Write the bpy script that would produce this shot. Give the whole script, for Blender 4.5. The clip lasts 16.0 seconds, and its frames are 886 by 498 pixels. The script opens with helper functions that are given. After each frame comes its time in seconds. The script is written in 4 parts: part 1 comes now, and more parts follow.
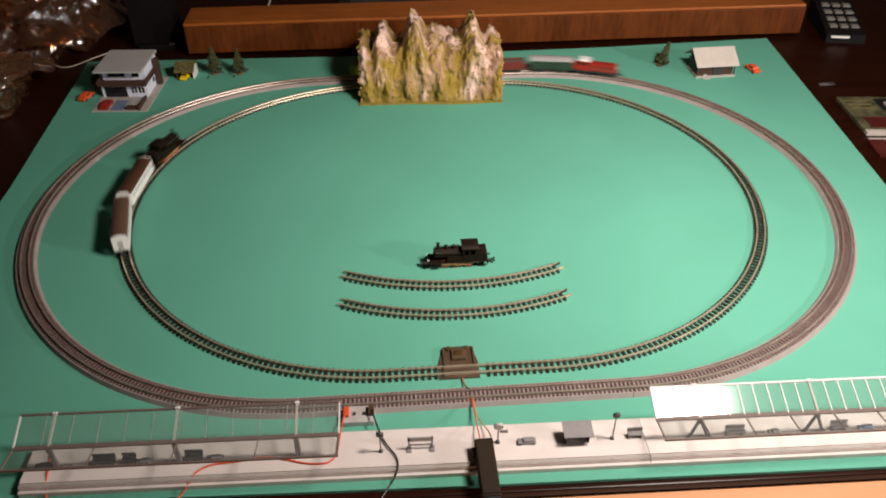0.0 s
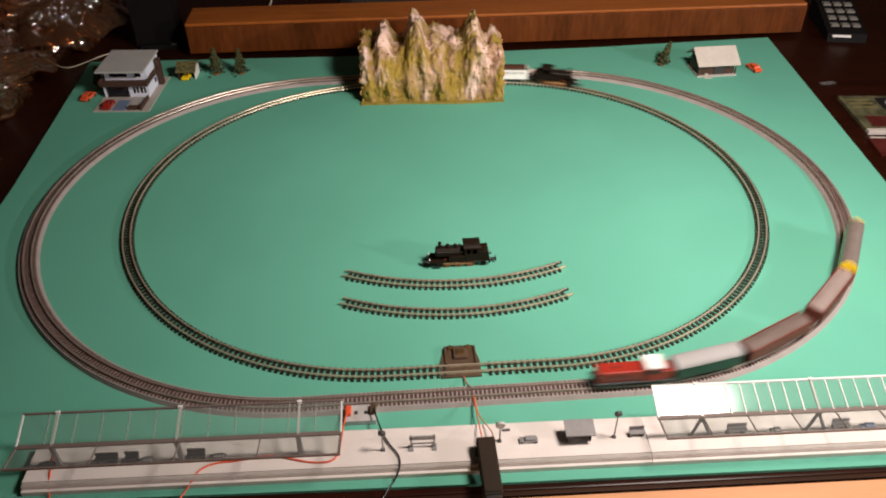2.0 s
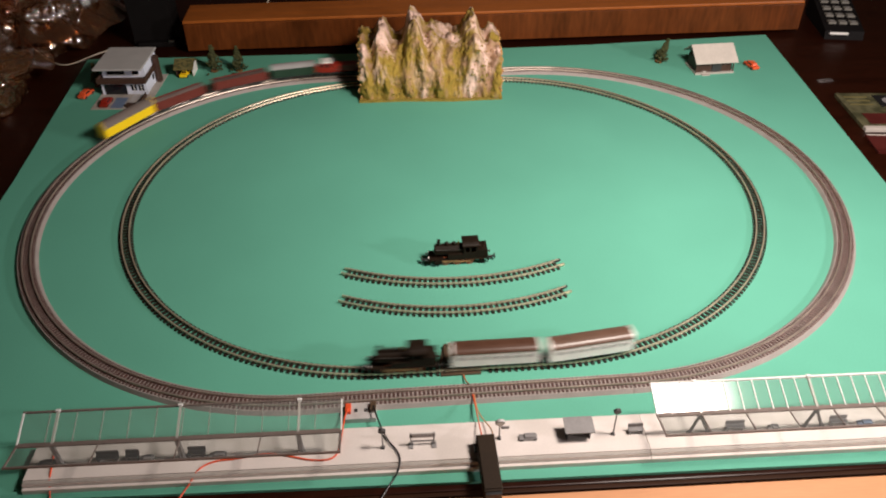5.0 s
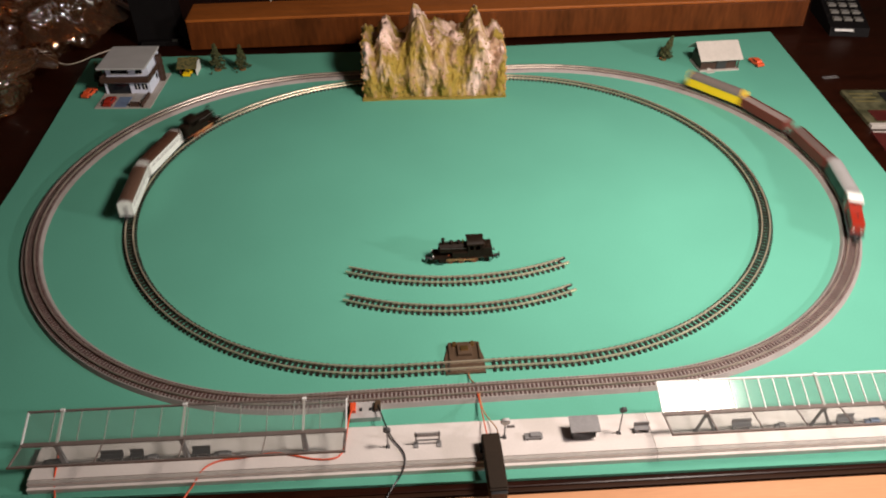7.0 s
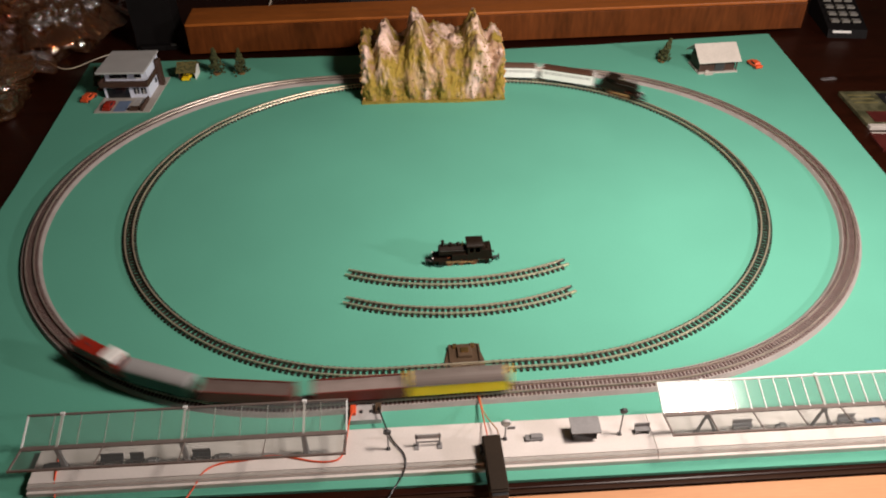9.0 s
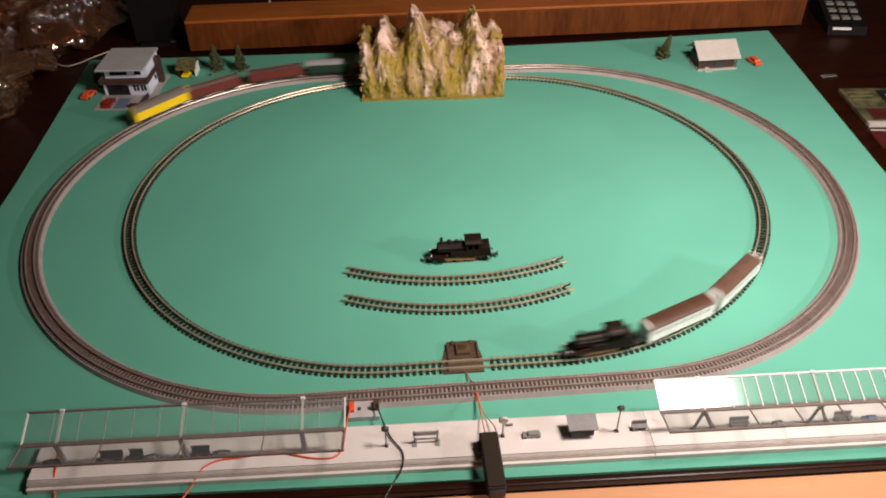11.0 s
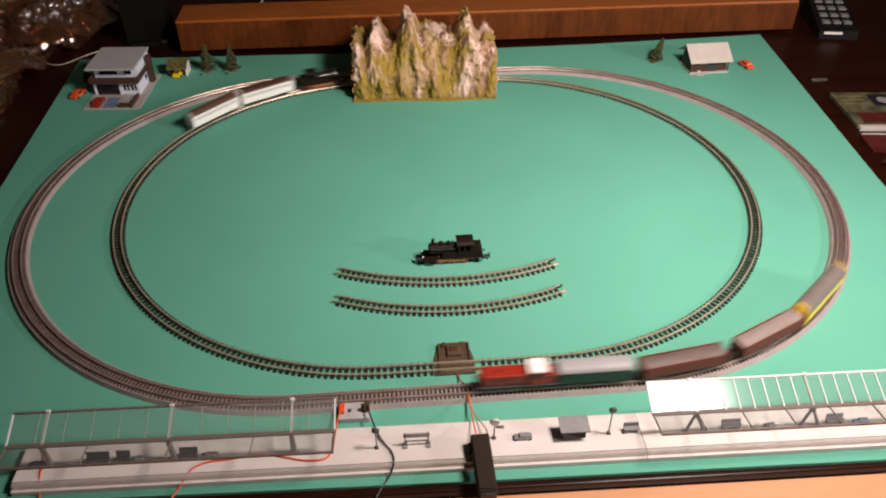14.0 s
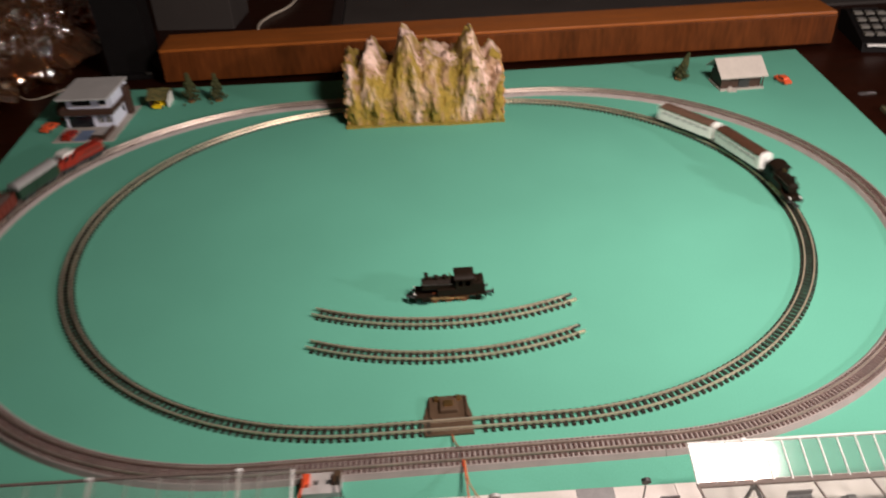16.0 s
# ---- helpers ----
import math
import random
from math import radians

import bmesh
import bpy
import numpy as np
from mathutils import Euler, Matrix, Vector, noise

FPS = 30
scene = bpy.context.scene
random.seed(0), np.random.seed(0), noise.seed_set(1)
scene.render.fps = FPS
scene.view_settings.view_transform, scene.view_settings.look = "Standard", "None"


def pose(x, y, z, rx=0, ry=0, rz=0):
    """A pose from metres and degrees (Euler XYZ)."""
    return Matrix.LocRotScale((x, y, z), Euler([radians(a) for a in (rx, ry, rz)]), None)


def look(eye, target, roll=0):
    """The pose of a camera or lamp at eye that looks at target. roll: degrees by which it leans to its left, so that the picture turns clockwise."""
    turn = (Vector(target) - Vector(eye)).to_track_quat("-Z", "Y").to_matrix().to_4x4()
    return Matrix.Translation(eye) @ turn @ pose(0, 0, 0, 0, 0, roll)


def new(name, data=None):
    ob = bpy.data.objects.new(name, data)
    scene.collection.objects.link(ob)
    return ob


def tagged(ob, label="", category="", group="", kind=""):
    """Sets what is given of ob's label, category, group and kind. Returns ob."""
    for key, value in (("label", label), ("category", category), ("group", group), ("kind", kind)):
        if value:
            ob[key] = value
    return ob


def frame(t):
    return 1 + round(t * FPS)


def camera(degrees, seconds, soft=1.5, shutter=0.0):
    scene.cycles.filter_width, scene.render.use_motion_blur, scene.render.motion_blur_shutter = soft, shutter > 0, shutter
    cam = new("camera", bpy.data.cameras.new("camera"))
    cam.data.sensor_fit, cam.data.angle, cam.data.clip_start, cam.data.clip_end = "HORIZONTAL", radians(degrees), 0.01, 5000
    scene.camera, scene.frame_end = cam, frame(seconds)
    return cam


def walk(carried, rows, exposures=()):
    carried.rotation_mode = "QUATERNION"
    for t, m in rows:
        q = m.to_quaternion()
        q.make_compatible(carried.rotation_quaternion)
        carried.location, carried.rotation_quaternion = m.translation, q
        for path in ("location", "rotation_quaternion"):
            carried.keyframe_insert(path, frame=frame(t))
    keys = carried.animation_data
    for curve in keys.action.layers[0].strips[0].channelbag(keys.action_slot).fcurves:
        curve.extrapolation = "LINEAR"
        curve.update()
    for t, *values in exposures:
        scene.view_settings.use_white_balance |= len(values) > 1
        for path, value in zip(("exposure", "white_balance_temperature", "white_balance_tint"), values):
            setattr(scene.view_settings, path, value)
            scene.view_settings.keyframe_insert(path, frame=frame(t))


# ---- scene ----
cam = camera(59.8, 16.0, soft=2.0, shutter=0.8)
ROWS = [
    (0.0, -0.0340, -0.8747, 0.5803, -37.548, 0.169, -2.312),
    (0.5, -0.0356, -0.8765, 0.5833, -37.565, 0.009, -2.426),
    (1.0, -0.0347, -0.8763, 0.5811, -37.538, 0.163, -2.268),
    (1.5, -0.0345, -0.8748, 0.5808, -37.700, -0.001, -2.360),
    (2.0, -0.0345, -0.8762, 0.5800, -37.534, 0.278, -2.273),
    (2.5, -0.0334, -0.8765, 0.5828, -37.725, 0.500, -2.232),
    (3.0, -0.0349, -0.8783, 0.5822, -37.557, 0.178, -2.334),
    (3.5, -0.0361, -0.8786, 0.5819, -37.595, -0.020, -2.513),
    (4.0, -0.0361, -0.8783, 0.5821, -37.619, 0.195, -2.483),
    (6.5, -0.0385, -0.8743, 0.5825, -38.081, 0.155, -2.497),
    (7.0, -0.0382, -0.8744, 0.5807, -37.910, 0.430, -2.378),
    (7.5, -0.0381, -0.8755, 0.5810, -38.014, 0.453, -2.443),
    (8.0, -0.0361, -0.8759, 0.5804, -38.120, 0.721, -2.215),
    (8.5, -0.0374, -0.8759, 0.5808, -38.178, 0.418, -2.241),
    (9.0, -0.0386, -0.8759, 0.5788, -37.593, 0.592, -2.560),
    (11.5, -0.0351, -0.8773, 0.5815, -37.914, 0.661, -2.410),
    (12.0, -0.0354, -0.8777, 0.5815, -37.840, 0.672, -2.335),
    (12.5, -0.0355, -0.8775, 0.5803, -37.917, 0.154, -2.601),
    (13.0, -0.0389, -0.8785, 0.5807, -37.719, 0.153, -2.549),
    (13.5, -0.0343, -0.8766, 0.5785, -38.129, -0.145, -2.860),
    (14.0, -0.0353, -0.8748, 0.5760, -37.611, 0.081, -2.819),
    (14.5, -0.0370, -0.8712, 0.5750, -36.773, -0.542, -2.818),
    (15.0, -0.0348, -0.8657, 0.5829, -36.050, 0.573, -2.518),
    (15.5, -0.0289, -0.8399, 0.5635, -34.843, 1.297, -1.164),
    (16.0, 0.0009, -0.7777, 0.4792, -33.767, 2.047, -1.806),
]
walk(cam, [(t, pose(x, y, z, 90 + pitch, roll, yaw)) for t, x, y, z, pitch, roll, yaw in ROWS],
     [(0.0, 0.0, 6500, 10), (9.0, 0.0, 6500, 10), (11.5, 0.0, 6500, 13), (14.5, 0.0, 6500, 14), (15.5, -0.06, 6500, 13), (16.0, -0.14, 6500, 13)])

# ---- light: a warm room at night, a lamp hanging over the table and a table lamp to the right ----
world = bpy.data.worlds.new("room_dark")
scene.world = world
world.use_nodes = True
world.node_tree.nodes["Background"].inputs[0].default_value = (1.0, 0.8, 0.6, 1)
world.node_tree.nodes["Background"].inputs[1].default_value = 0.007


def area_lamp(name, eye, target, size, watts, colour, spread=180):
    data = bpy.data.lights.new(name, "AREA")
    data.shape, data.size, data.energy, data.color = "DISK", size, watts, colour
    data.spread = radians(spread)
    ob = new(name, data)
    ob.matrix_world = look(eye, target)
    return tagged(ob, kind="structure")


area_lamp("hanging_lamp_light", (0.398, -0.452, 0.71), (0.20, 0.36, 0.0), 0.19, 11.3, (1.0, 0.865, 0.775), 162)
area_lamp("table_lamp_light", (1.55, -0.85, 0.57), (0.3, -0.1, 0.0), 0.07, 13.3, (1.0, 0.90, 0.90))


# ---- materials ----
def mat(name, colour, rough=0.6, metal=0.0, vary=0.15, scale=40.0, fine=400.0, bump=0.0, second=None, cover=0.5, spec=0.5,
        stretch=(1, 1, 1), piece=0.0, coat=0.0, soft_edge=0.10, third=None, lift=0.0):
    """A surface with two scales of variation, fine relief and, with second, patches of another colour."""
    m = bpy.data.materials.new(name)
    m.use_nodes = True
    nt = m.node_tree
    b = nt.nodes["Principled BSDF"]
    b.inputs["Metallic"].default_value = metal
    b.inputs["Specular IOR Level"].default_value = spec
    b.inputs["Coat Weight"].default_value = coat
    tc = nt.nodes.new("ShaderNodeTexCoord")
    mp = nt.nodes.new("ShaderNodeMapping")
    mp.inputs["Scale"].default_value = stretch
    nt.links.new(tc.outputs["Object"], mp.inputs["Vector"])
    n1 = nt.nodes.new("ShaderNodeTexNoise")
    n1.inputs["Scale"].default_value, n1.inputs["Detail"].default_value = scale, 4
    n2 = nt.nodes.new("ShaderNodeTexNoise")
    n2.inputs["Scale"].default_value, n2.inputs["Detail"].default_value = fine, 3
    for n in (n1, n2):
        nt.links.new(mp.outputs[0], n.inputs["Vector"])
    add = nt.nodes.new("ShaderNodeMath")
    add.operation = "ADD"
    nt.links.new(n1.outputs["Fac"], add.inputs[0])
    nt.links.new(n2.outputs["Fac"], add.inputs[1])
    rng = nt.nodes.new("ShaderNodeMapRange")
    rng.inputs["From Min"].default_value, rng.inputs["From Max"].default_value = 0.6, 1.4
    rng.inputs["To Min"].default_value, rng.inputs["To Max"].default_value = 1 - vary, 1 + vary
    nt.links.new(add.outputs[0], rng.inputs["Value"])
    mul = nt.nodes.new("ShaderNodeMix")
    mul.data_type, mul.blend_type = "RGBA", "MULTIPLY"
    mul.inputs["Factor"].default_value = 1.0
    mul.inputs["A"].default_value = (*colour, 1)
    if second:
        n3 = nt.nodes.new("ShaderNodeTexNoise")
        n3.inputs["Scale"].default_value, n3.inputs["Detail"].default_value = scale * 1.3, 6
        nt.links.new(mp.outputs[0], n3.inputs["Vector"])
        ramp = nt.nodes.new("ShaderNodeMapRange")
        ramp.inputs["From Min"].default_value, ramp.inputs["From Max"].default_value = cover - soft_edge, cover + soft_edge
        sep = nt.nodes.new("ShaderNodeSeparateXYZ")
        nt.links.new(tc.outputs["Object"], sep.inputs[0])
        up = nt.nodes.new("ShaderNodeMath")
        up.operation = "MULTIPLY_ADD"
        up.inputs[1].default_value = -lift
        nt.links.new(sep.outputs["Z"], up.inputs[0])
        nt.links.new(n3.outputs["Fac"], up.inputs[2])
        nt.links.new(up.outputs[0], ramp.inputs["Value"])
        mx = nt.nodes.new("ShaderNodeMix")
        mx.data_type = "RGBA"
        mx.inputs["A"].default_value, mx.inputs["B"].default_value = (*colour, 1), (*second, 1)
        nt.links.new(ramp.outputs[0], mx.inputs["Factor"])
        out = mx.outputs["Result"]
        if third:
            n4 = nt.nodes.new("ShaderNodeTexNoise")
            n4.inputs["Scale"].default_value, n4.inputs["Detail"].default_value = scale * 2.2, 5
            off = nt.nodes.new("ShaderNodeVectorMath")
            off.inputs[1].default_value = (3.7, 1.9, 0.6)
            nt.links.new(mp.outputs[0], off.inputs[0])
            nt.links.new(off.outputs[0], n4.inputs["Vector"])
            r4 = nt.nodes.new("ShaderNodeMapRange")
            r4.inputs["From Min"].default_value, r4.inputs["From Max"].default_value = 0.50, 0.66
            nt.links.new(n4.outputs["Fac"], r4.inputs["Value"])
            m4 = nt.nodes.new("ShaderNodeMix")
            m4.data_type = "RGBA"
            m4.inputs["B"].default_value = (*third, 1)
            nt.links.new(r4.outputs[0], m4.inputs["Factor"])
            nt.links.new(out, m4.inputs["A"])
            out = m4.outputs["Result"]
        nt.links.new(out, mul.inputs["A"])
    last = rng.outputs[0]
    if piece:
        info = nt.nodes.new("ShaderNodeObjectInfo")
        r2 = nt.nodes.new("ShaderNodeMapRange")
        r2.inputs["To Min"].default_value, r2.inputs["To Max"].default_value = 1 - piece, 1 + piece
        nt.links.new(info.outputs["Random"], r2.inputs["Value"])
        m2 = nt.nodes.new("ShaderNodeMath")
        m2.operation = "MULTIPLY"
        nt.links.new(last, m2.inputs[0])
        nt.links.new(r2.outputs[0], m2.inputs[1])
        last = m2.outputs[0]
    nt.links.new(last, mul.inputs["B"])
    nt.links.new(mul.outputs["Result"], b.inputs["Base Color"])
    rr = nt.nodes.new("ShaderNodeMapRange")
    rr.inputs["To Min"].default_value, rr.inputs["To Max"].default_value = max(0.03, rough - 0.12), min(1, rough + 0.12)
    nt.links.new(n1.outputs["Fac"], rr.inputs["Value"])
    nt.links.new(rr.outputs[0], b.inputs["Roughness"])
    if bump:
        bp = nt.nodes.new("ShaderNodeBump")
        bp.inputs["Strength"].default_value, bp.inputs["Distance"].default_value = 1.0, bump
        nt.links.new(add.outputs[0], bp.inputs["Height"])
        nt.links.new(bp.outputs[0], b.inputs["Normal"])
    return m


def clear(name, tint, rough=0.08, gloss=1.0, haze=0.05, least=0.04):
    """Thin clear plastic: light goes through, with a gloss that grows at grazing angles and a little haze."""
    m = bpy.data.materials.new(name)
    m.use_nodes = True
    nt = m.node_tree
    nt.nodes.remove(nt.nodes["Principled BSDF"])
    thru, gl, di = nt.nodes.new("ShaderNodeBsdfTransparent"), nt.nodes.new("ShaderNodeBsdfGlossy"), nt.nodes.new("ShaderNodeBsdfDiffuse")
    thru.inputs["Color"].default_value, di.inputs["Color"].default_value = (*tint, 1), (*tint, 1)
    gl.inputs["Roughness"].default_value = rough
    fr = nt.nodes.new("ShaderNodeLayerWeight")
    fr.inputs["Blend"].default_value = 0.25
    k = nt.nodes.new("ShaderNodeMath")
    k.operation, k.use_clamp = "MULTIPLY_ADD", True
    k.inputs[1].default_value, k.inputs[2].default_value = gloss, least
    nt.links.new(fr.outputs["Facing"], k.inputs[0])
    a, b = nt.nodes.new("ShaderNodeMixShader"), nt.nodes.new("ShaderNodeMixShader")
    a.inputs[0].default_value = haze
    nt.links.new(thru.outputs[0], a.inputs[1])
    nt.links.new(di.outputs[0], a.inputs[2])
    nt.links.new(k.outputs[0], b.inputs[0])
    nt.links.new(a.outputs[0], b.inputs[1])
    nt.links.new(gl.outputs[0], b.inputs[2])
    nt.links.new(b.outputs[0], nt.nodes["Material Output"].inputs["Surface"])
    return m


FELT = mat("green_felt", (0.118, 0.392, 0.286), 0.9, vary=0.10, scale=5.0, fine=700.0, bump=0.0002, spec=0.15)
TIE = mat("black_brown_sleeper", (0.016, 0.012, 0.006), 0.6, vary=0.3, scale=80, piece=0.25)
TIE_RED = mat("red_brown_sleeper", (0.066, 0.030, 0.024), 0.65, vary=0.25, scale=80, piece=0.2)
BED = mat("grey_roadbed", (0.31, 0.265, 0.25), 0.7, vary=0.18, scale=60, fine=1500, bump=0.0002)
RAIL = mat("nickel_silver_rail", (0.90, 0.79, 0.60), 0.31, 0.75, vary=0.12, scale=30)
RAIL_DULL = mat("dulled_rail", (0.70, 0.60, 0.52), 0.34, 0.8, vary=0.25, scale=30)
PAD = mat("dark_brown_plastic", (0.075, 0.045, 0.025), 0.5, vary=0.3, scale=60)
PLAT = mat("pale_platform_plastic", (0.67, 0.61, 0.575), 0.6, vary=0.10, scale=30, fine=700, bump=0.0001)
PLAT_SHADE = mat("platform_step_shade", (0.36, 0.33, 0.30), 0.6, vary=0.15, scale=50)
GREY = mat("grey_plastic", (0.22, 0.21, 0.21), 0.5, vary=0.15, scale=80)
LIGHTGREY = mat("light_grey_plastic", (0.45, 0.43, 0.42), 0.5, vary=0.1, scale=80)
DARK = mat("dark_grey_plastic", (0.035, 0.034, 0.035), 0.5, vary=0.2, scale=80)
BLACK = mat("black_plastic", (0.012, 0.012, 0.013), 0.35, vary=0.2, scale=60)
SOOT = mat("sooty_black_plastic", (0.006, 0.005, 0.005), 0.7, vary=0.2, scale=60, spec=0.12)
MATTBLACK = mat("matt_black_plastic", (0.024, 0.015, 0.009), 0.6, vary=0.2, scale=60, spec=0.15)
LOCO = mat("black_loco_paint", (0.012, 0.007, 0.004), 0.5, vary=0.25, scale=120, spec=0.16)
LOCO_RED = mat("worn_red_frame", (0.26, 0.065, 0.025), 0.5, vary=0.3, scale=150)
GEAR = mat("tan_worn_gear", (0.42, 0.20, 0.08), 0.45, vary=0.35, scale=200)
STEEL = mat("dull_steel", (0.35, 0.33, 0.31), 0.4, 1.0, vary=0.2, scale=120)
BRASS = mat("brass_parts", (0.55, 0.36, 0.14), 0.4, 1.0, vary=0.2, scale=120)
RED = mat("bright_red_paint", (0.30, 0.022, 0.011), 0.35, vary=0.1, scale=90)
ORANGE = mat("orange_red_paint", (0.72, 0.10, 0.03), 0.35, vary=0.08, scale=90)
WHITE = mat("white_paint", (0.80, 0.78, 0.74), 0.4, vary=0.05, scale=60)
PALEROOF = mat("pale_van_roof", (0.34, 0.33, 0.325), 0.20, vary=0.08, scale=60)
CREAM = mat("cream_white_paint", (0.86, 0.84, 0.80), 0.26, vary=0.06, scale=60)
BROWNROOF = mat("dark_brown_roof", (0.078, 0.036, 0.022), 0.36, vary=0.2, scale=60)
SILVER = mat("silver_grey_roof", (0.170, 0.140, 0.125), 0.26, vary=0.1, scale=60)
TANROOF = mat("lighter_brown_roof", (0.120, 0.068, 0.047), 0.36, vary=0.2, scale=60)
WARMGREY = mat("warm_grey_load", (0.125, 0.090, 0.078), 0.5, vary=0.2, scale=120, fine=1500, bump=0.0002)
PALELOAD = mat("pale_grey_load", (0.24, 0.188, 0.170), 0.5, vary=0.15, scale=120, fine=1500, bump=0.0002)
OXIDE = mat("oxide_red_paint", (0.150, 0.024, 0.016), 0.5, vary=0.15, scale=90)
GREENBODY = mat("dark_green_paint", (0.018, 0.045, 0.026), 0.5, vary=0.2, scale=90)
YELLOW = mat("bright_yellow_paint", (0.95, 0.63, 0.01), 0.35, vary=0.06, scale=60)
GLASS = mat("dark_window_glass", (0.012, 0.013, 0.016), 0.08, vary=0.1, scale=40)
CLEAR = clear("clear_roof_plastic", (0.93, 0.95, 0.94), 0.10, 0.25, 0.03)
# whitish translucent ribs; the solid white also paints in their glints
RIB = mat("white_rib_with_glint", (0.72, 0.72, 0.70), 0.45, vary=0.1, scale=60)
RIB_GREY = mat("grey_roof_rib", (0.16, 0.125, 0.11), 0.5, vary=0.15, scale=60)
WALLWHITE = mat("pale_blue_white_wall", (0.70, 0.74, 0.86), 0.6, vary=0.05, scale=60)
ROOFGREY = mat("pale_grey_roof", (0.42, 0.41, 0.40), 0.7, vary=0.10, scale=50, fine=900, bump=0.0002)
WOODBROWN = mat("dark_brown_timber", (0.06, 0.028, 0.018), 0.6, vary=0.3, scale=60, stretch=(1, 6, 6))
SHEDROOF = mat("pale_beige_roof", (0.50, 0.45, 0.40), 0.7, vary=0.12, scale=50)
MOSSROOF = mat("mossy_roof", (0.12, 0.10, 0.03), 0.9, vary=0.3, scale=90, bump=0.0006)
STONE = mat("pale_stone_base", (0.42, 0.38, 0.34), 0.8, vary=0.15, scale=70, bump=0.0002)
BLUE = mat("pale_blue_paint", (0.16, 0.22, 0.34), 0.4, vary=0.08, scale=60)
FIR = mat("fir_needles", (0.055, 0.060, 0.018), 0.9, vary=0.4, scale=200)
SCRUB = mat("rusty_scrub", (0.14, 0.07, 0.02), 0.9, vary=0.4, scale=200)
BARK = mat("bark", (0.07, 0.04, 0.025), 0.9, vary=0.3, scale=200)
ROCK = mat("pinkish_rock_with_moss", (0.70, 0.50, 0.42), 0.9, vary=0.22, scale=22, fine=240, bump=0.0014, second=(0.29, 0.20, 0.04), cover=0.362, lift=1.35,
           stretch=(1, 1, 0.4), spec=0.15, third=(0.34, 0.21, 0.13), soft_edge=0.07)
WOOD = mat("varnished_orange_wood", (0.30, 0.088, 0.016), 0.38, vary=0.30, scale=7, fine=60, stretch=(1, 9, 9), coat=0.05, spec=0.3)
WOOD_DARK = mat("dark_brown_wood", (0.105, 0.028, 0.006), 0.45, vary=0.5, scale=9, fine=45, stretch=(3, 7, 0.6), spec=0.15)
WOOD_LIGHT = mat("light_orange_wood", (0.62, 0.30, 0.15), 0.4, vary=0.10, scale=6, fine=60, stretch=(1, 10, 10))
TABLE = mat("dark_red_brown_wood", (0.018, 0.0040, 0.0016), 0.34, vary=0.5, scale=6, fine=60, stretch=(1, 10, 10), spec=0.18)
EDGE = mat("near_black_wood_edge", (0.030, 0.012, 0.006), 0.5, vary=0.4, scale=10, stretch=(1, 8, 8), spec=0.12)
MATGREY = mat("dark_grey_mat", (0.035, 0.028, 0.024), 0.8, vary=0.2, scale=8, fine=300, bump=0.0003)
WALLPAINT = mat("warm_wall_paint", (0.16, 0.10, 0.06), 0.9, vary=0.08, scale=4, fine=90, bump=0.0005)
DARKCUP = mat("dark_cupboard_wood", (0.07, 0.025, 0.012), 0.45, vary=0.25, scale=5, stretch=(8, 8, 1))
CEIL = mat("dull_ceiling_paint", (0.20, 0.17, 0.14), 0.9, vary=0.05, scale=3)
# red-brown tint and haze stand in for warm room light reflected in the film
BAG = clear("clear_film_room_sheen", (0.78, 0.36, 0.15), 0.10, 1.0, 0.060, 0.22)
BAG_DULL = clear("clear_film_strong_sheen", (0.80, 0.40, 0.17), 0.11, 1.1, 0.080, 0.26)
WIRE_RED = mat("red_wire", (0.70, 0.09, 0.03), 0.4, vary=0.1, scale=60)
WIRE_WHITE = mat("white_wire", (0.60, 0.52, 0.42), 0.4, vary=0.1, scale=60)
PAPER = mat("printed_card", (0.105, 0.098, 0.052), 0.45, vary=0.25, scale=40, second=(0.045, 0.045, 0.022), cover=0.52)
PAPER_RED = mat("dark_red_card", (0.07, 0.012, 0.010), 0.4, vary=0.25, scale=40)
KEYPAD = mat("pale_keys", (0.16, 0.15, 0.13), 0.5, vary=0.1, scale=60)
COPPER_TAN = mat("tan_wire", (0.50, 0.26, 0.12), 0.4, vary=0.1, scale=60)
TERRACOTTA = mat("terracotta", (0.36, 0.11, 0.04), 0.7, vary=0.2, scale=90)


# ---- mesh helpers ----
def box(bm, x, y, z, sx, sy, sz, rz=0.0, taper=1.0, bevel=0.0):
    """A block whose base is centred on x, y, z; taper narrows its top."""
    vs = []
    c, s = math.cos(radians(rz)), math.sin(radians(rz))
    for k, f in ((0, 1.0), (sz, taper)):
        for a, b in ((-1, -1), (1, -1), (1, 1), (-1, 1)):
            px, py = a * sx / 2 * f, b * sy / 2 * f
            vs.append(bm.verts.new((x + px * c - py * s, y + px * s + py * c, z + k)))
    faces = [bm.faces.new([vs[i] for i in q]) for q in ((3, 2, 1, 0), (4, 5, 6, 7), (0, 1, 5, 4), (1, 2, 6, 5), (2, 3, 7, 6), (3, 0, 4, 7))]
    if bevel:
        edges = list({e for f in faces for e in f.edges})
        bmesh.ops.bevel(bm, geom=edges, offset=bevel, segments=2, affect="EDGES", profile=0.6)


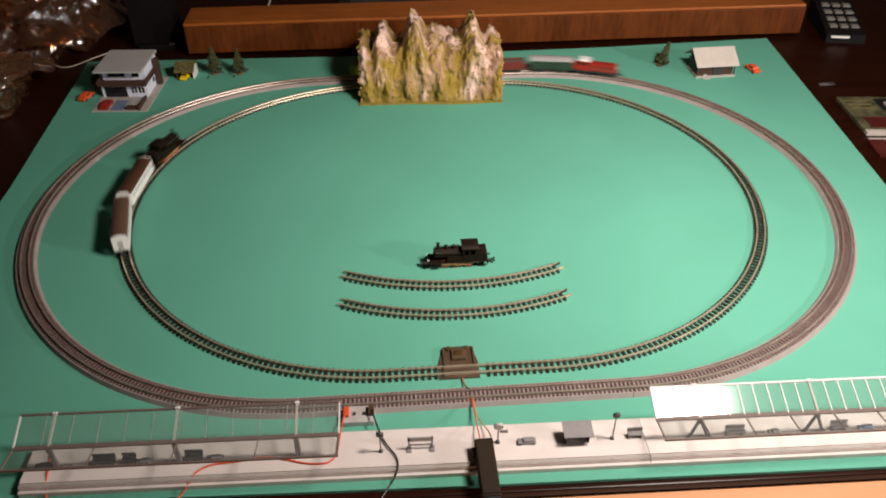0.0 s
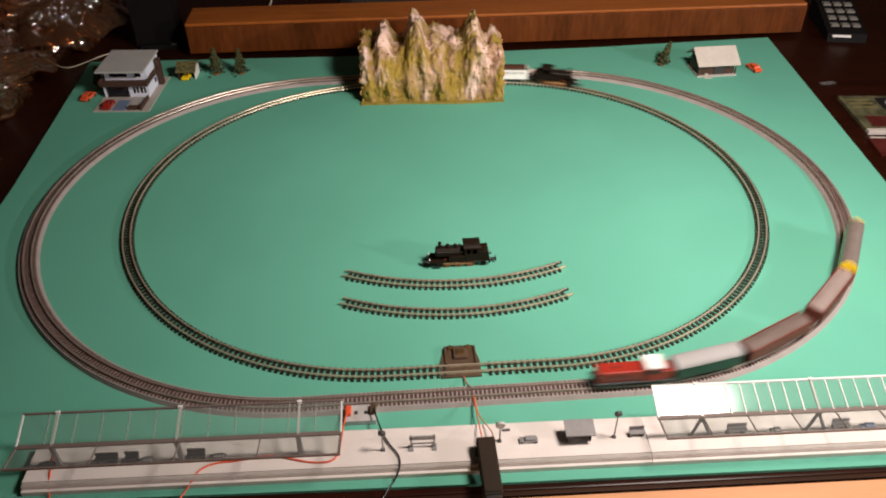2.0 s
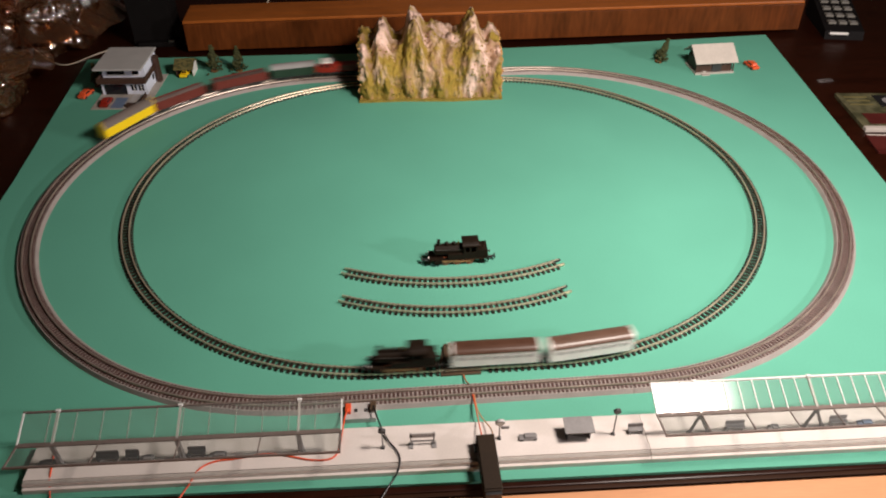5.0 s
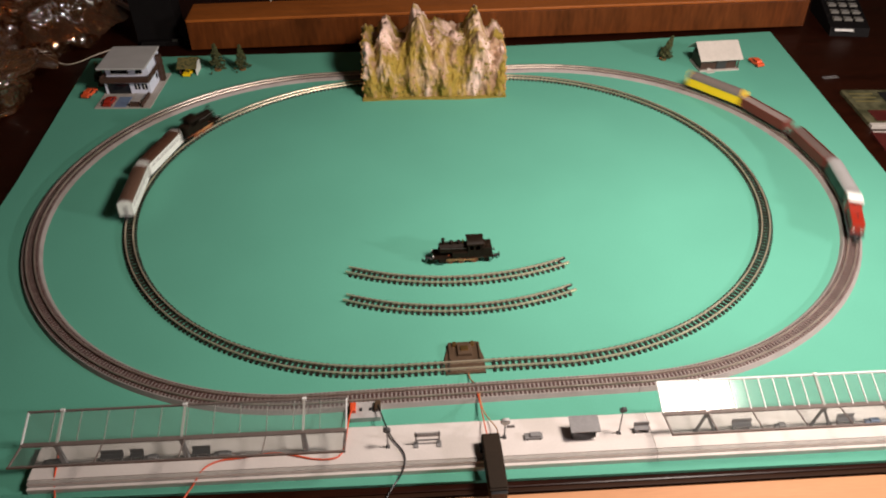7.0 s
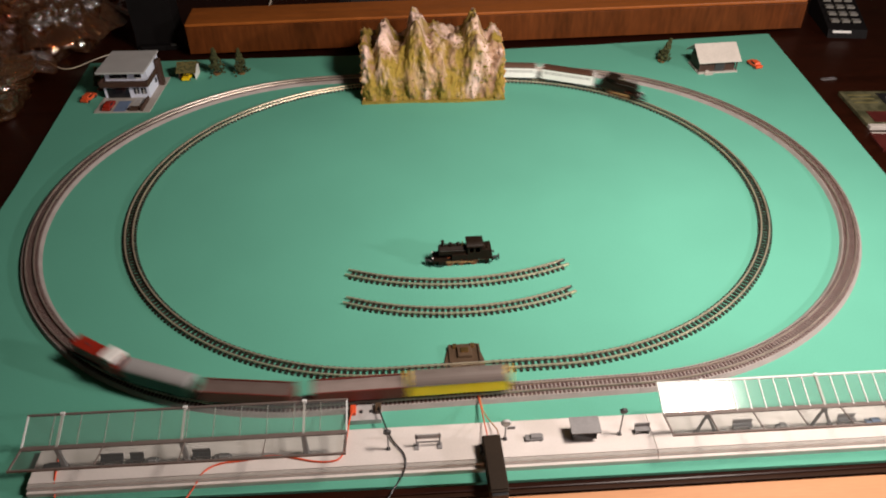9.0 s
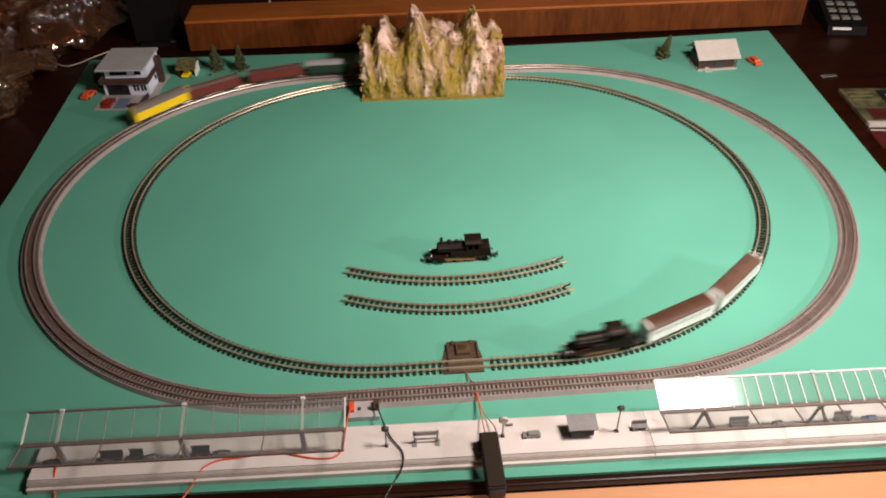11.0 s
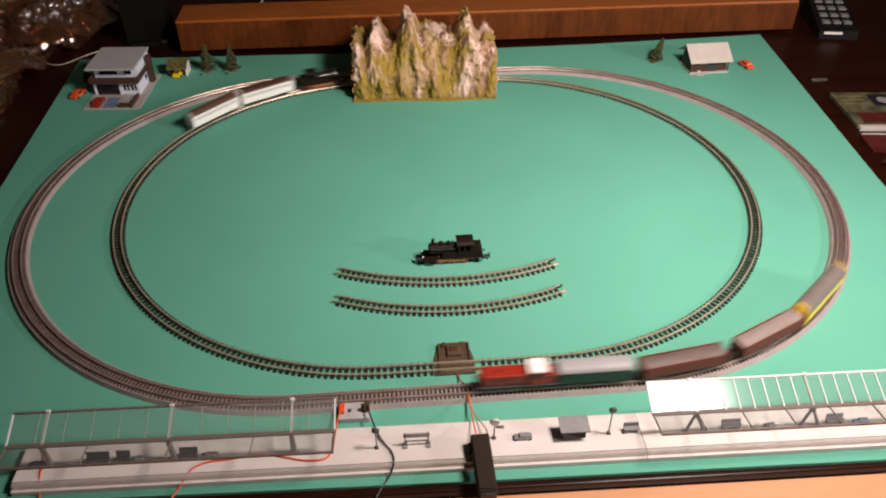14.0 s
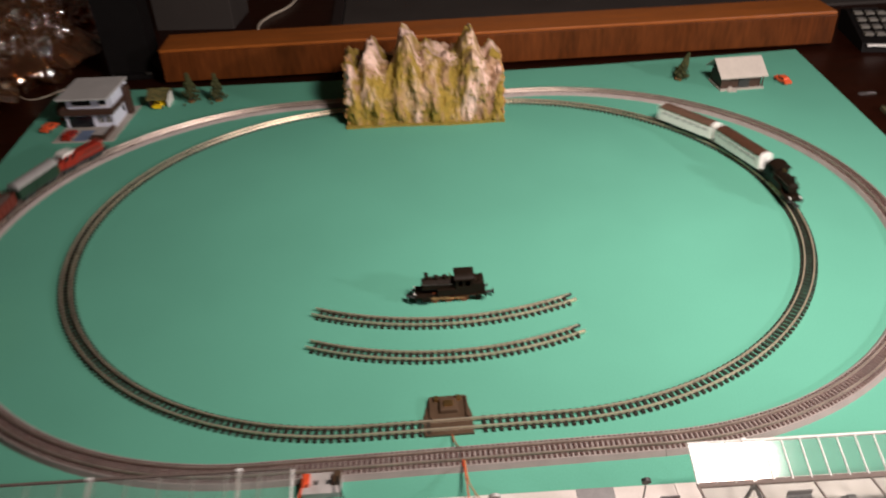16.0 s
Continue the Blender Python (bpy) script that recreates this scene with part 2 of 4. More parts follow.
def cyl(bm, p, q, r, r2=None, n=12):
    """A round bar from p to q."""
    p, q = Vector(p), Vector(q)
    r2 = r if r2 is None else r2
    turn = (q - p).to_track_quat("Z", "Y")
    rings = []
    for c, k in ((p, r), (q, r2)):
        rings.append([bm.verts.new(c + turn @ Vector((k * math.cos(2 * math.pi * i / n), k * math.sin(2 * math.pi * i / n), 0))) for i in range(n)])
    for i in range(n):
        bm.faces.new((rings[0][i], rings[0][(i + 1) % n], rings[1][(i + 1) % n], rings[1][i]))
    bm.faces.new(rings[0][::-1])
    bm.faces.new(rings[1])


def ball(bm, x, y, z, sx, sy, sz, n=10):
    bmesh.ops.create_uvsphere(bm, u_segments=n, v_segments=max(5, n // 2 + 1), radius=1.0,
                              matrix=Matrix.Translation((x, y, z)) @ Matrix.Diagonal((sx, sy, sz, 1)))


def prism(bm, outline, x0, x1, axis="x"):
    """An outline of (a, b) pairs drawn out from x0 to x1 along an axis."""
    def at(u, a, b):
        return {"x": (u, a, b), "y": (a, u, b), "z": (a, b, u)}[axis]
    r0 = [bm.verts.new(at(x0, a, b)) for a, b in outline]
    r1 = [bm.verts.new(at(x1, a, b)) for a, b in outline]
    n = len(outline)
    for i in range(n):
        bm.faces.new((r0[i], r0[(i + 1) % n], r1[(i + 1) % n], r1[i]))
    bm.faces.new(r0[::-1])
    bm.faces.new(r1)


def finish(bm, name, material, smooth=False):
    bmesh.ops.recalc_face_normals(bm, faces=bm.faces[:])
    me = bpy.data.meshes.new(name)
    bm.to_mesh(me)
    bm.free()
    me.materials.append(material)
    if smooth:
        for p in me.polygons:
            p.use_smooth = True
    return me


def part(name, bm, material, parent, label="", smooth=False):
    ob = new(name, finish(bm, name, material, smooth))
    ob.parent = parent
    return tagged(ob, label)


def thing(name, m, label, category, group="", kind=""):
    ob = new(name)
    ob.empty_display_size = 0.01
    ob.matrix_world = m
    return tagged(ob, label, category, group, kind)


def whole(name, bm, material, label, category="", group="", kind="", m=None, smooth=False):
    ob = new(name, finish(bm, name, material, smooth))
    if m is not None:
        ob.matrix_world = m
    return tagged(ob, label, category, group, kind)


def blocks(*specs, bevel=0.0):
    bm = bmesh.new()
    for s in specs:
        box(bm, *s, bevel=bevel)
    return bm


def tube(name, points, r, material, label, category="wire", parent=None):
    """A bent wire through the points."""
    cu = bpy.data.curves.new(name, "CURVE")
    cu.dimensions, cu.bevel_depth, cu.bevel_resolution, cu.resolution_u = "3D", r, 2, 8
    sp = cu.splines.new("NURBS")
    sp.points.add(len(points) - 1)
    for p, c in zip(sp.points, points):
        p.co = (*c, 1)
    sp.use_endpoint_u, sp.order_u = True, 3
    tmp = bpy.data.objects.new("tmp", cu)
    me = bpy.data.meshes.new_from_object(tmp)
    bpy.data.objects.remove(tmp)
    me.materials.clear()
    me.materials.append(material)
    for p in me.polygons:
        p.use_smooth = True
    ob = new(name, me)
    if parent:
        ob.parent = parent
        return tagged(ob, label)
    return tagged(ob, label, category)


# ---- the room ----
def slab(name, x0, x1, y0, y1, z0, z1, material, label):
    return whole(name, blocks(((x0 + x1) / 2, (y0 + y1) / 2, z0, x1 - x0, y1 - y0, z1 - z0)), material, label, kind="structure")


slab("floor", -2.2, 2.4, -2.2, 2.0, -0.85, -0.75, TABLE, "dark red-brown wooden floor of the room")
slab("ceiling", -2.2, 2.4, -2.2, 2.0, 1.75, 1.85, CEIL, "dull beige plain ceiling of the room")
slab("wall_north", -2.2, 2.4, 2.0, 2.1, -0.85, 1.85, WALLPAINT, "warm brown plain wall behind the table")
slab("wall_south", -2.2, 2.4, -2.3, -2.2, -0.85, 1.85, WALLPAINT, "warm brown plain wall in front of the table")
slab("wall_west", -2.3, -2.2, -2.3, 2.1, -0.85, 1.85, WALLPAINT, "warm brown plain side wall of the room")
slab("wall_east", 2.4, 2.5, -2.3, 2.1, -0.85, 1.85, WALLPAINT, "warm brown plain side wall with a lamp before it")

# the large dark table that carries it all
TOP = -0.004
table = thing("table", pose(0, 0, 0), "large dark red-brown polished wooden table", "table")
bm = bmesh.new()
box(bm, 0.0, 0.4627, TOP - 0.026, 2.6, 1.865, 0.026, 0.95, bevel=0.0015)
part("tabletop", bm, TABLE, table)
for x in (-1.2, 1.2):
    for y in (-0.40, 1.3):
        part("leg", blocks((x, y, -0.75, 0.07, 0.07, 0.72)), TABLE, table)
part("front_rail", blocks((0, -0.4722, TOP - 0.022, 2.6, 0.0044, 0.021, 0.95), bevel=0.0008), EDGE, table, "thin dark moulding along the table's edge")

desk = thing("desk", pose(0, 0, 0, 0, 0, 0.95), "light orange wooden desk pushed against the dark table", "desk")
part("desktop", blocks((0, -0.7266, -0.030, 2.4, 0.50, 0.025), bevel=0.0015), WOOD_LIGHT, desk)
for x in (-0.9, 0.9):
    part("side_panel", blocks((x, -0.735, -0.75, 0.03, 0.46, 0.72)), WOOD_LIGHT, desk)

# the sheet of green felt: its edges are not quite square
bm = bmesh.new()
outline = [(-0.583, -0.466), (0.0, -0.464), (0.60, -0.457), (0.612, 0.0), (0.640, 0.514), (0.30, 0.484), (-0.05, 0.467), (-0.625, 0.464), (-0.598, 0.05)]
prism(bm, outline, TOP + 0.0005, 0.0, "z")
whole("felt_sheet", bm, FELT, "bright green felt sheet spread over the dark table", "felt sheet")

# the varnished wooden rail behind the felt
rail = thing("wooden_rail", pose(0.06, 0.508, 0, 0, 0, 2.2), "varnished orange-brown wooden board standing behind the felt", "wooden board")
part("board", blocks((0.070, 0.041, TOP + 0.006, 1.16, 0.082, 0.056), bevel=0.002), WOOD, rail)
# separate thin panel, darker than the board behind it
part("front_panel", blocks((0.070, -0.0035, TOP + 0.008, 1.156, 0.005, 0.050), bevel=0.001), WOOD_DARK, rail, "darker front face")
for x in (-0.47, 0.0, 0.53):
    part("foot", blocks((x, 0.05, TOP, 0.05, 0.05, 0.006)), EDGE, rail)

# ---- the ovals ----
R_IN, L_IN = 0.3335, 0.1675
R_OUT, L_OUT = 0.3653, 0.3247
INNER = (R_IN, L_IN, 0.0012, 0.0066, 1.99)
OUTER = (R_OUT, L_OUT, -0.004, 0.0025, 2.19)
GAUGE = 0.0095


def on_oval(s, radius, straight, cx, cy, turn):
    """Place and heading at s metres along an oval, clockwise from the left end of its far straight."""
    bend = math.pi * radius
    s %= 2 * (straight + bend)
    if s < straight:
        x, y, h = s - straight / 2, radius, 0.0
    elif s < straight + bend:
        a = math.pi / 2 - (s - straight) / radius
        x, y, h = straight / 2 + radius * math.cos(a), radius * math.sin(a), math.degrees(a) - 90
    elif s < 2 * straight + bend:
        x, y, h = straight / 2 - (s - straight - bend), -radius, -180.0
    else:
        a = -math.pi / 2 - (s - 2 * straight - bend) / radius
        x, y, h = -straight / 2 + radius * math.cos(a), radius * math.sin(a), math.degrees(a) - 90
    c, k = math.cos(radians(turn)), math.sin(radians(turn))
    return cx + x * c - y * k, cy + x * k + y * c, h + turn


def bend_point(s, off, radius):
    """On a piece of track that starts at 0 along x and bends to the right: the point at s, off metres to its left."""
    if not radius:
        return s, off, 0.0
    a = s / radius
    return (radius + off) * math.sin(a), (radius + off) * math.cos(a) - radius, -a


def sweep(bm, length, radius, profile, start=0.0):
    """A profile of (off, z) drawn along a piece of track."""
    n = 1 if not radius else max(6, int(length / 0.012))
    rings = []
    for k in range(n + 1):
        ring = []
        for off, z in profile:
            x, y, _ = bend_point(start + (length - start) * k / n, off, radius)
            ring.append(bm.verts.new((x, y, z)))
        rings.append(ring)
    c = len(profile)
    for a, b in zip(rings, rings[1:]):
        for i in range(c):
            bm.faces.new((a[i], a[(i + 1) % c], b[(i + 1) % c], b[i]))
    bm.faces.new(rings[0])
    bm.faces.new(rings[-1][::-1])


def sleeper_mesh(name, w, l, z0, z1, material, clips):
    bm = bmesh.new()
    box(bm, 0, 0, z0, w, l, z1 - z0, taper=0.92)
    if clips:
        for s in (-1, 1):
            box(bm, 0, s * GAUGE / 2, z1, w * 0.8, 0.0024, 0.0006)
    return finish(bm, name, material)


def rail_bar(side, z0, z1, w):
    o = side * GAUGE / 2
    return [(o - w, z0), (o + w, z0), (o + w * 0.55, z0 + (z1 - z0) * 0.35), (o + w, z1 - 0.0006), (o + w * 0.9, z1), (o - w * 0.9, z1), (o - w, z1 - 0.0006), (o - w * 0.55, z0 + (z1 - z0) * 0.35)]


SLEEPER_IN = sleeper_mesh("sleeper", 0.0031, 0.0184, 0.0, 0.0021, TIE, True)
SLEEPER_OUT = sleeper_mesh("sleeper", 0.0022, 0.0186, 0.0040, 0.0053, TIE_RED, False)


def plain_track(m, length, radius, label, group, ends=0.0, skip=()):
    ob = thing("track_section", m, label, "model track", group)
    pitch = length / round(length / 0.0066)
    k = pitch / 2
    while k < length:
        x, y, a = bend_point(k, 0, radius)
        if not any(lo < k < hi for lo, hi in skip):
            t = new("sleeper", SLEEPER_IN)
            t.parent = ob
            t.matrix_local = Matrix.Translation((x, y, 0)) @ Matrix.Rotation(a, 4, "Z")
        k += pitch
    for side in (-1, 1):
        bm = bmesh.new()
        sweep(bm, length + ends, radius, rail_bar(side, 0.0021, 0.0043, 0.00085), -ends)
        part("rail", bm, RAIL, ob, "nickel-silver rail")
        if ends:
            x, y, a = bend_point(-ends * 0.5, side * GAUGE / 2, radius)
            part("rail_joiner", blocks((x, y, 0.0018, 0.008, 0.0028, 0.0020, math.degrees(a))), DARK if side < 0 else RAIL, ob)
    return ob


def bedded_track(m, length, radius, label, group):
    ob = thing("track_section", m, label, "model track", group)
    bm = bmesh.new()
    sweep(bm, length - 0.0004, radius, [(-0.0128, 0.0), (0.0128, 0.0), (0.0101, 0.0044), (-0.0101, 0.0044)])
    part("roadbed", bm, BED, ob, "grey plastic roadbed")
    pitch = length / round(length / 0.0043)
    k = pitch / 2
    while k < length:
        x, y, a = bend_point(k, 0, radius)
        t = new("sleeper", SLEEPER_OUT)
        t.parent = ob
        t.matrix_local = Matrix.Translation((x, y, 0)) @ Matrix.Rotation(a, 4, "Z")
        k += pitch
    for side in (-1, 1):
        bm = bmesh.new()
        sweep(bm, length, radius, rail_bar(side, 0.0050, 0.0072, 0.0008))
        part("rail", bm, RAIL_DULL, ob, "dulled metal rail")
    return ob


def oval(shape, straights, build):
    radius, straight = shape[:2]
    s = 0.0
    quarter = math.pi * radius / 4
    for piece in range(2):
        for k in range(straights):
            x, y, h = on_oval(s + 1e-7, *shape)
            build(pose(x, y, 0, 0, 0, h), straight / straights, 0.0, piece == 1)
            s += straight / straights
        for k in range(4):
            x, y, h = on_oval(s + 1e-7, *shape)
            build(pose(x, y, 0, 0, 0, h), quarter, radius, False)
            s += quarter


oval(INNER, 1, lambda m, l, r, front: plain_track(
    m, l, r, "bent track section with dark sleepers in the inner oval" if r else "straight track section with dark sleepers in the inner oval",
    "inner oval of track", skip=((L_IN / 2 - 0.018, L_IN / 2 + 0.024),) if front else ()))
oval(OUTER, 2, lambda m, l, r, front: bedded_track(
    m, l, r, "bent track section on grey roadbed in the outer oval" if r else "straight track section on grey roadbed in the outer oval", "outer oval of track"))

# two loose bent sections on the felt
CHORD = 2 * 0.33 * math.sin(radians(22.5))
for y in (-0.166, -0.2155):
    plain_track(pose(0.0035 + CHORD / 2, y + 0.002, 0, 0, 0, 203.4), 0.33 * math.pi / 4, 0.33,
                "loose bent track section lying on the green felt", "loose track sections", ends=0.004)

# the dark plate with contacts under the inner oval's front
pad = thing("contact_plate", pose(0.003, -0.3267, 0, 0, 0, 2), "dark brown plastic contact plate under the inner track", "contact plate")
bm = bmesh.new()
prism(bm, [(-0.0205, -0.0105), (0.0205, -0.0105), (0.0205, 0.010), (0.0155, 0.034), (-0.0145, 0.034), (-0.0205, 0.010)], 0.0, 0.0020, "z")
part("plate", bm, PAD, pad)
part("housing", blocks((0.001, 0.021, 0.0020, 0.016, 0.016, 0.0035, 0, 0.9), bevel=0.0006), PAD, pad)
for x in (-0.009, 0.010):
    part("screw_terminal", blocks((x, 0.030, 0.0020, 0.0035, 0.005, 0.0025)), BRASS, pad, "small brass terminal")
for x in (-0.0145, 0.0165):
    part("rib", blocks((x, 0.019, 0.0020, 0.0018, 0.024, 0.0022)), PAD, pad)
part("slide", blocks((0.001, 0.021, 0.0055, 0.008, 0.006, 0.0014)), BRASS, pad)


# ---- rolling stock; x ahead, z from the rail's top ----
def wheels_of(ob, xs, r, material, gauge=0.0088):
    for x in xs:
        for s in (-1, 1):
            bm = bmesh.new()
            cyl(bm, (x, s * gauge / 2, r), (x, s * (gauge / 2 + 0.0015), r), r, n=14)
            cyl(bm, (x, s * (gauge / 2 + 0.0015), r), (x, s * (gauge / 2 + 0.0021), r), r * 0.45, n=10)
            part("wheel", bm, material, ob)


def couplers(ob, half, z=0.0045):
    for s in (-1, 1):
        bm = bmesh.new()
        box(bm, s * (half + 0.003), 0, z, 0.007, 0.0022, 0.0016)
        box(bm, s * (half + 0.0062), 0, z - 0.0012, 0.0014, 0.0056, 0.0040)
        part("coupler", bm, DARK, ob)


def steam_loco(m, label):
    """A small tank engine, chimney ahead."""
    ob = thing("steam_locomotive", m @ Matrix.Diagonal((0.94, 1.04, 1.06, 1)), label, "model locomotive")
    bm = blocks((0, 0, 0.0065, 0.072, 0.0120, 0.0030))
    part("frame", bm, LOCO_RED, ob, "worn red-brown frame")
    part("running_board", blocks((0, 0, 0.0095, 0.076, 0.0185, 0.0012), bevel=0.0003), LOCO, ob)
    for s in (-1, 1):
        part("buffer_beam", blocks((s * 0.0375, 0, 0.0062, 0.0015, 0.0185, 0.0042)), LOCO, ob)
        for y in (-0.006, 0.006):
            bm = bmesh.new()
            cyl(bm, (s * 0.038, y, 0.0085), (s * 0.0408, y, 0.0085), 0.0009, n=8)
            cyl(bm, (s * 0.0408, y, 0.0085), (s * 0.0416, y, 0.0085), 0.0019, n=10)
            part("buffer", bm, DARK, ob)
    bm = bmesh.new()
    cyl(bm, (-0.006, 0, 0.0185), (0.0295, 0, 0.0185), 0.0066, n=20)
    for x in (0.004, 0.013, 0.0215):
        cyl(bm, (x, 0, 0.0185), (x + 0.0006, 0, 0.0185), 0.0069, n=20)
    part("boiler", bm, LOCO, ob)
    bm = bmesh.new()
    cyl(bm, (0.0295, 0, 0.0185), (0.0305, 0, 0.0185), 0.0060, 0.0052, n=18)
    cyl(bm, (0.0305, 0, 0.0185), (0.0312, 0, 0.0185), 0.0012, n=8)
    part("smokebox_door", bm, LOCO, ob)
    bm = bmesh.new()
    cyl(bm, (0.0250, 0, 0.0240), (0.0250, 0, 0.0305), 0.0020, 0.0017, n=12)
    cyl(bm, (0.0250, 0, 0.0305), (0.0250, 0, 0.0313), 0.0024, n=12)
    part("chimney", bm, LOCO, ob)
    for x, r in ((0.0150, 0.0030), (0.0055, 0.0027)):
        bm = bmesh.new()
        cyl(bm, (x, 0, 0.0235), (x, 0, 0.0270), r, r * 0.92, n=12)
        ball(bm, x, 0, 0.0270, r * 0.92, r * 0.92, 0.0017)
        part("dome", bm, LOCO, ob)
    part("whistle", blocks((0.0000, 0.0, 0.0245, 0.0012, 0.0012, 0.0052)), BRASS, ob)
    for s in (-1, 1):
        part("side_tank", blocks((0.0040, s * 0.0072, 0.0107, 0.020, 0.0036, 0.0062), bevel=0.0005), LOCO, ob)
        bm = bmesh.new()
        cyl(bm, (-0.004, s * 0.0070, 0.0218), (0.029, s * 0.0070, 0.0226), 0.00035, n=6)
        part("handrail", bm, STEEL, ob)
        bm = blocks((0.002, s * 0.0074, 0.0050, 0.034, 0.0007, 0.0018))
        part("side_rod", bm, GEAR, ob, "tan coupling rod")
        part("cylinder", blocks((0.0265, s * 0.0078, 0.0045, 0.0095, 0.0040, 0.0052), bevel=0.0007), LOCO, ob)
        part("rod_guide", blocks((0.011, s * 0.0082, 0.0068, 0.020, 0.0006, 0.0018)), GEAR, ob)
    bm = bmesh.new()
    for s in (-1, 1):
        box(bm, -0.0150, s * 0.0084, 0.0107, 0.0175, 0.0008, 0.0085)
        box(bm, -0.0226, s * 0.0084, 0.0192, 0.0024, 0.0008, 0.0085)
        box(bm, -0.0146, s * 0.0084, 0.0192, 0.0022, 0.0008, 0.0085)
        box(bm, -0.0074, s * 0.0084, 0.0192, 0.0022, 0.0008, 0.0085)
        box(bm, -0.0150, s * 0.0084, 0.0262, 0.0175, 0.0008, 0.0016)
    box(bm, -0.0066, 0, 0.0107, 0.0008, 0.0164, 0.0170)
    box(bm, -0.0234, 0, 0.0107, 0.0008, 0.0164, 0.0170)
    part("cab", bm, LOCO, ob)
    bm = bmesh.new()
    arc = [(0.0102 * math.cos(a), 0.0272 + 0.0046 * math.sin(a)) for a in [math.pi * k / 10 for k in range(11)]]
    prism(bm, arc, -0.0255, -0.0045)
    part("cab_roof", bm, LOCO, ob)
    part("bunker", blocks((-0.0300, 0, 0.0107, 0.0125, 0.0165, 0.0110), bevel=0.0006), LOCO, ob)
    bm = bmesh.new()
    for k in range(14):
        box(bm, -0.030 + 0.0045 * math.sin(k * 2.3), 0.006 * math.cos(k * 1.7), 0.0213, 0.0028, 0.0026, 0.0018, k * 37.0, 0.7)
    part("coal", bm, MATTBLACK, ob)
    wheels_of(ob, (-0.0140, 0.0020, 0.0165), 0.0058, LOCO_RED)
    wheels_of(ob, (-0.0300,), 0.0036, LOCO)
    couplers(ob, 0.0405)
    bm = bmesh.new()
    for s in (-1, 1):
        cyl(bm, (0.0375, s * 0.006, 0.0120), (0.0388, s * 0.006, 0.0120), 0.0012, n=10)
    part("lantern", bm, WHITE, ob)
    return ob


def underframe(ob, half, axles):
    part("underframe", blocks((0, 0, 0.0048, 2 * half - 0.004, 0.0125, 0.0028)), DARK, ob)
    for x in axles:
        part("bogie", blocks((x, 0, 0.0024, 0.019, 0.0120, 0.0030), bevel=0.0004), DARK, ob)
        wheels_of(ob, (x - 0.006, x + 0.006), 0.0032, DARK)
    couplers(ob, half)


def roof_arc(w, z, rise, n=10):
    return [(w * math.cos(math.pi * k / n), z + rise * math.sin(math.pi * k / n)) for k in range(n + 1)]


def coach(label, half, body, roof, name="passenger_coach", windows=7, wz=0.0165, stripe=None, wcol=None, tall=0.0175, rise=0.0045):
    ob = thing(name, pose(0, 0, 0), label, "model coach")
    underframe(ob, half, (-half + 0.018, half - 0.018))
    part("body", blocks((0, 0, 0.0070, 2 * half, 0.0185, tall), bevel=0.0008), body, ob)
    bm = bmesh.new()
    prism(bm, roof_arc(0.0098, 0.0068 + tall, rise), -half - 0.0006, half + 0.0006)
    part("roof", bm, roof, ob, "rounded roof")
    step = 2 * half / (windows + 0.6)
    for s in (-1, 1):
        for k in range(windows):
            x = (k - (windows - 1) / 2) * step
            part("window", blocks((x, s * 0.00925, wz, step * 0.66, 0.0006, 0.0045)), wcol or GLASS, ob)
        if stripe:
            part("stripe", blocks((0, s * 0.0094, 0.0128, 2 * half - 0.002, 0.0003, 0.0011)), stripe, ob)
        part("end_door", blocks((s * (half + 0.0018), 0, 0.0085, 0.0010, 0.0055, 0.0125)), LIGHTGREY if body is CREAM else body, ob)
    for s in (-1, 1):
        bm = bmesh.new()
        prism(bm, roof_arc(0.0097, 0.0067 + tall, rise + 0.0002), s * half, s * (half + 0.0018))
        part("end_wall", bm, body, ob)
        part("end_panel", blocks((s * (half + 0.0009), 0, 0.0072, 0.0018, 0.0184, tall - 0.0004)), body, ob)
    for k in range(3):
        part("roof_vent", blocks(((k - 1) * half * 0.6, 0, 0.0064 + tall + rise, 0.004, 0.003, 0.0013)), roof, ob)
    return ob


def freight(label, half, side, load, name="open_wagon"):
    """An open wagon with a full load."""
    ob = thing(name, pose(0, 0, 0), label, "model wagon")
    underframe(ob, half, (-half + 0.017, half - 0.017))
    for s in (-1, 1):
        part("side_wall", blocks((0, s * 0.0088, 0.0072, 2 * half, 0.0011, 0.0135)), side, ob)
        part("end_wall", blocks((s * (half - 0.0006), 0, 0.0072, 0.0012, 0.0166, 0.0135)), side, ob)
        for k in range(9):
            part("post", blocks(((k - 4) * half * 0.235, s * 0.0096, 0.0072, 0.0014, 0.0006, 0.0130)), side, ob)
    bm = bmesh.new()
    nx, ny = 24, 6
    grid = [[bm.verts.new((-half + 0.001 + (2 * half - 0.002) * i / nx, -0.0083 + 0.0166 * j / ny,
                           0.0190 + 0.0016 * math.sin(math.pi * j / ny) + 0.0009 * noise.noise((i * 0.5, j * 0.7, half * 99)))) for j in range(ny + 1)] for i in range(nx + 1)]
    for i in range(nx):
        for j in range(ny):
            bm.faces.new((grid[i][j], grid[i + 1][j], grid[i + 1][j + 1], grid[i][j + 1]))
    part("load", bm, load, ob, "grey load heaped to the rim", smooth=True)
    part("floor_board", blocks((0, 0, 0.0072, 2 * half - 0.003, 0.016, 0.0012)), DARK, ob)
    return ob


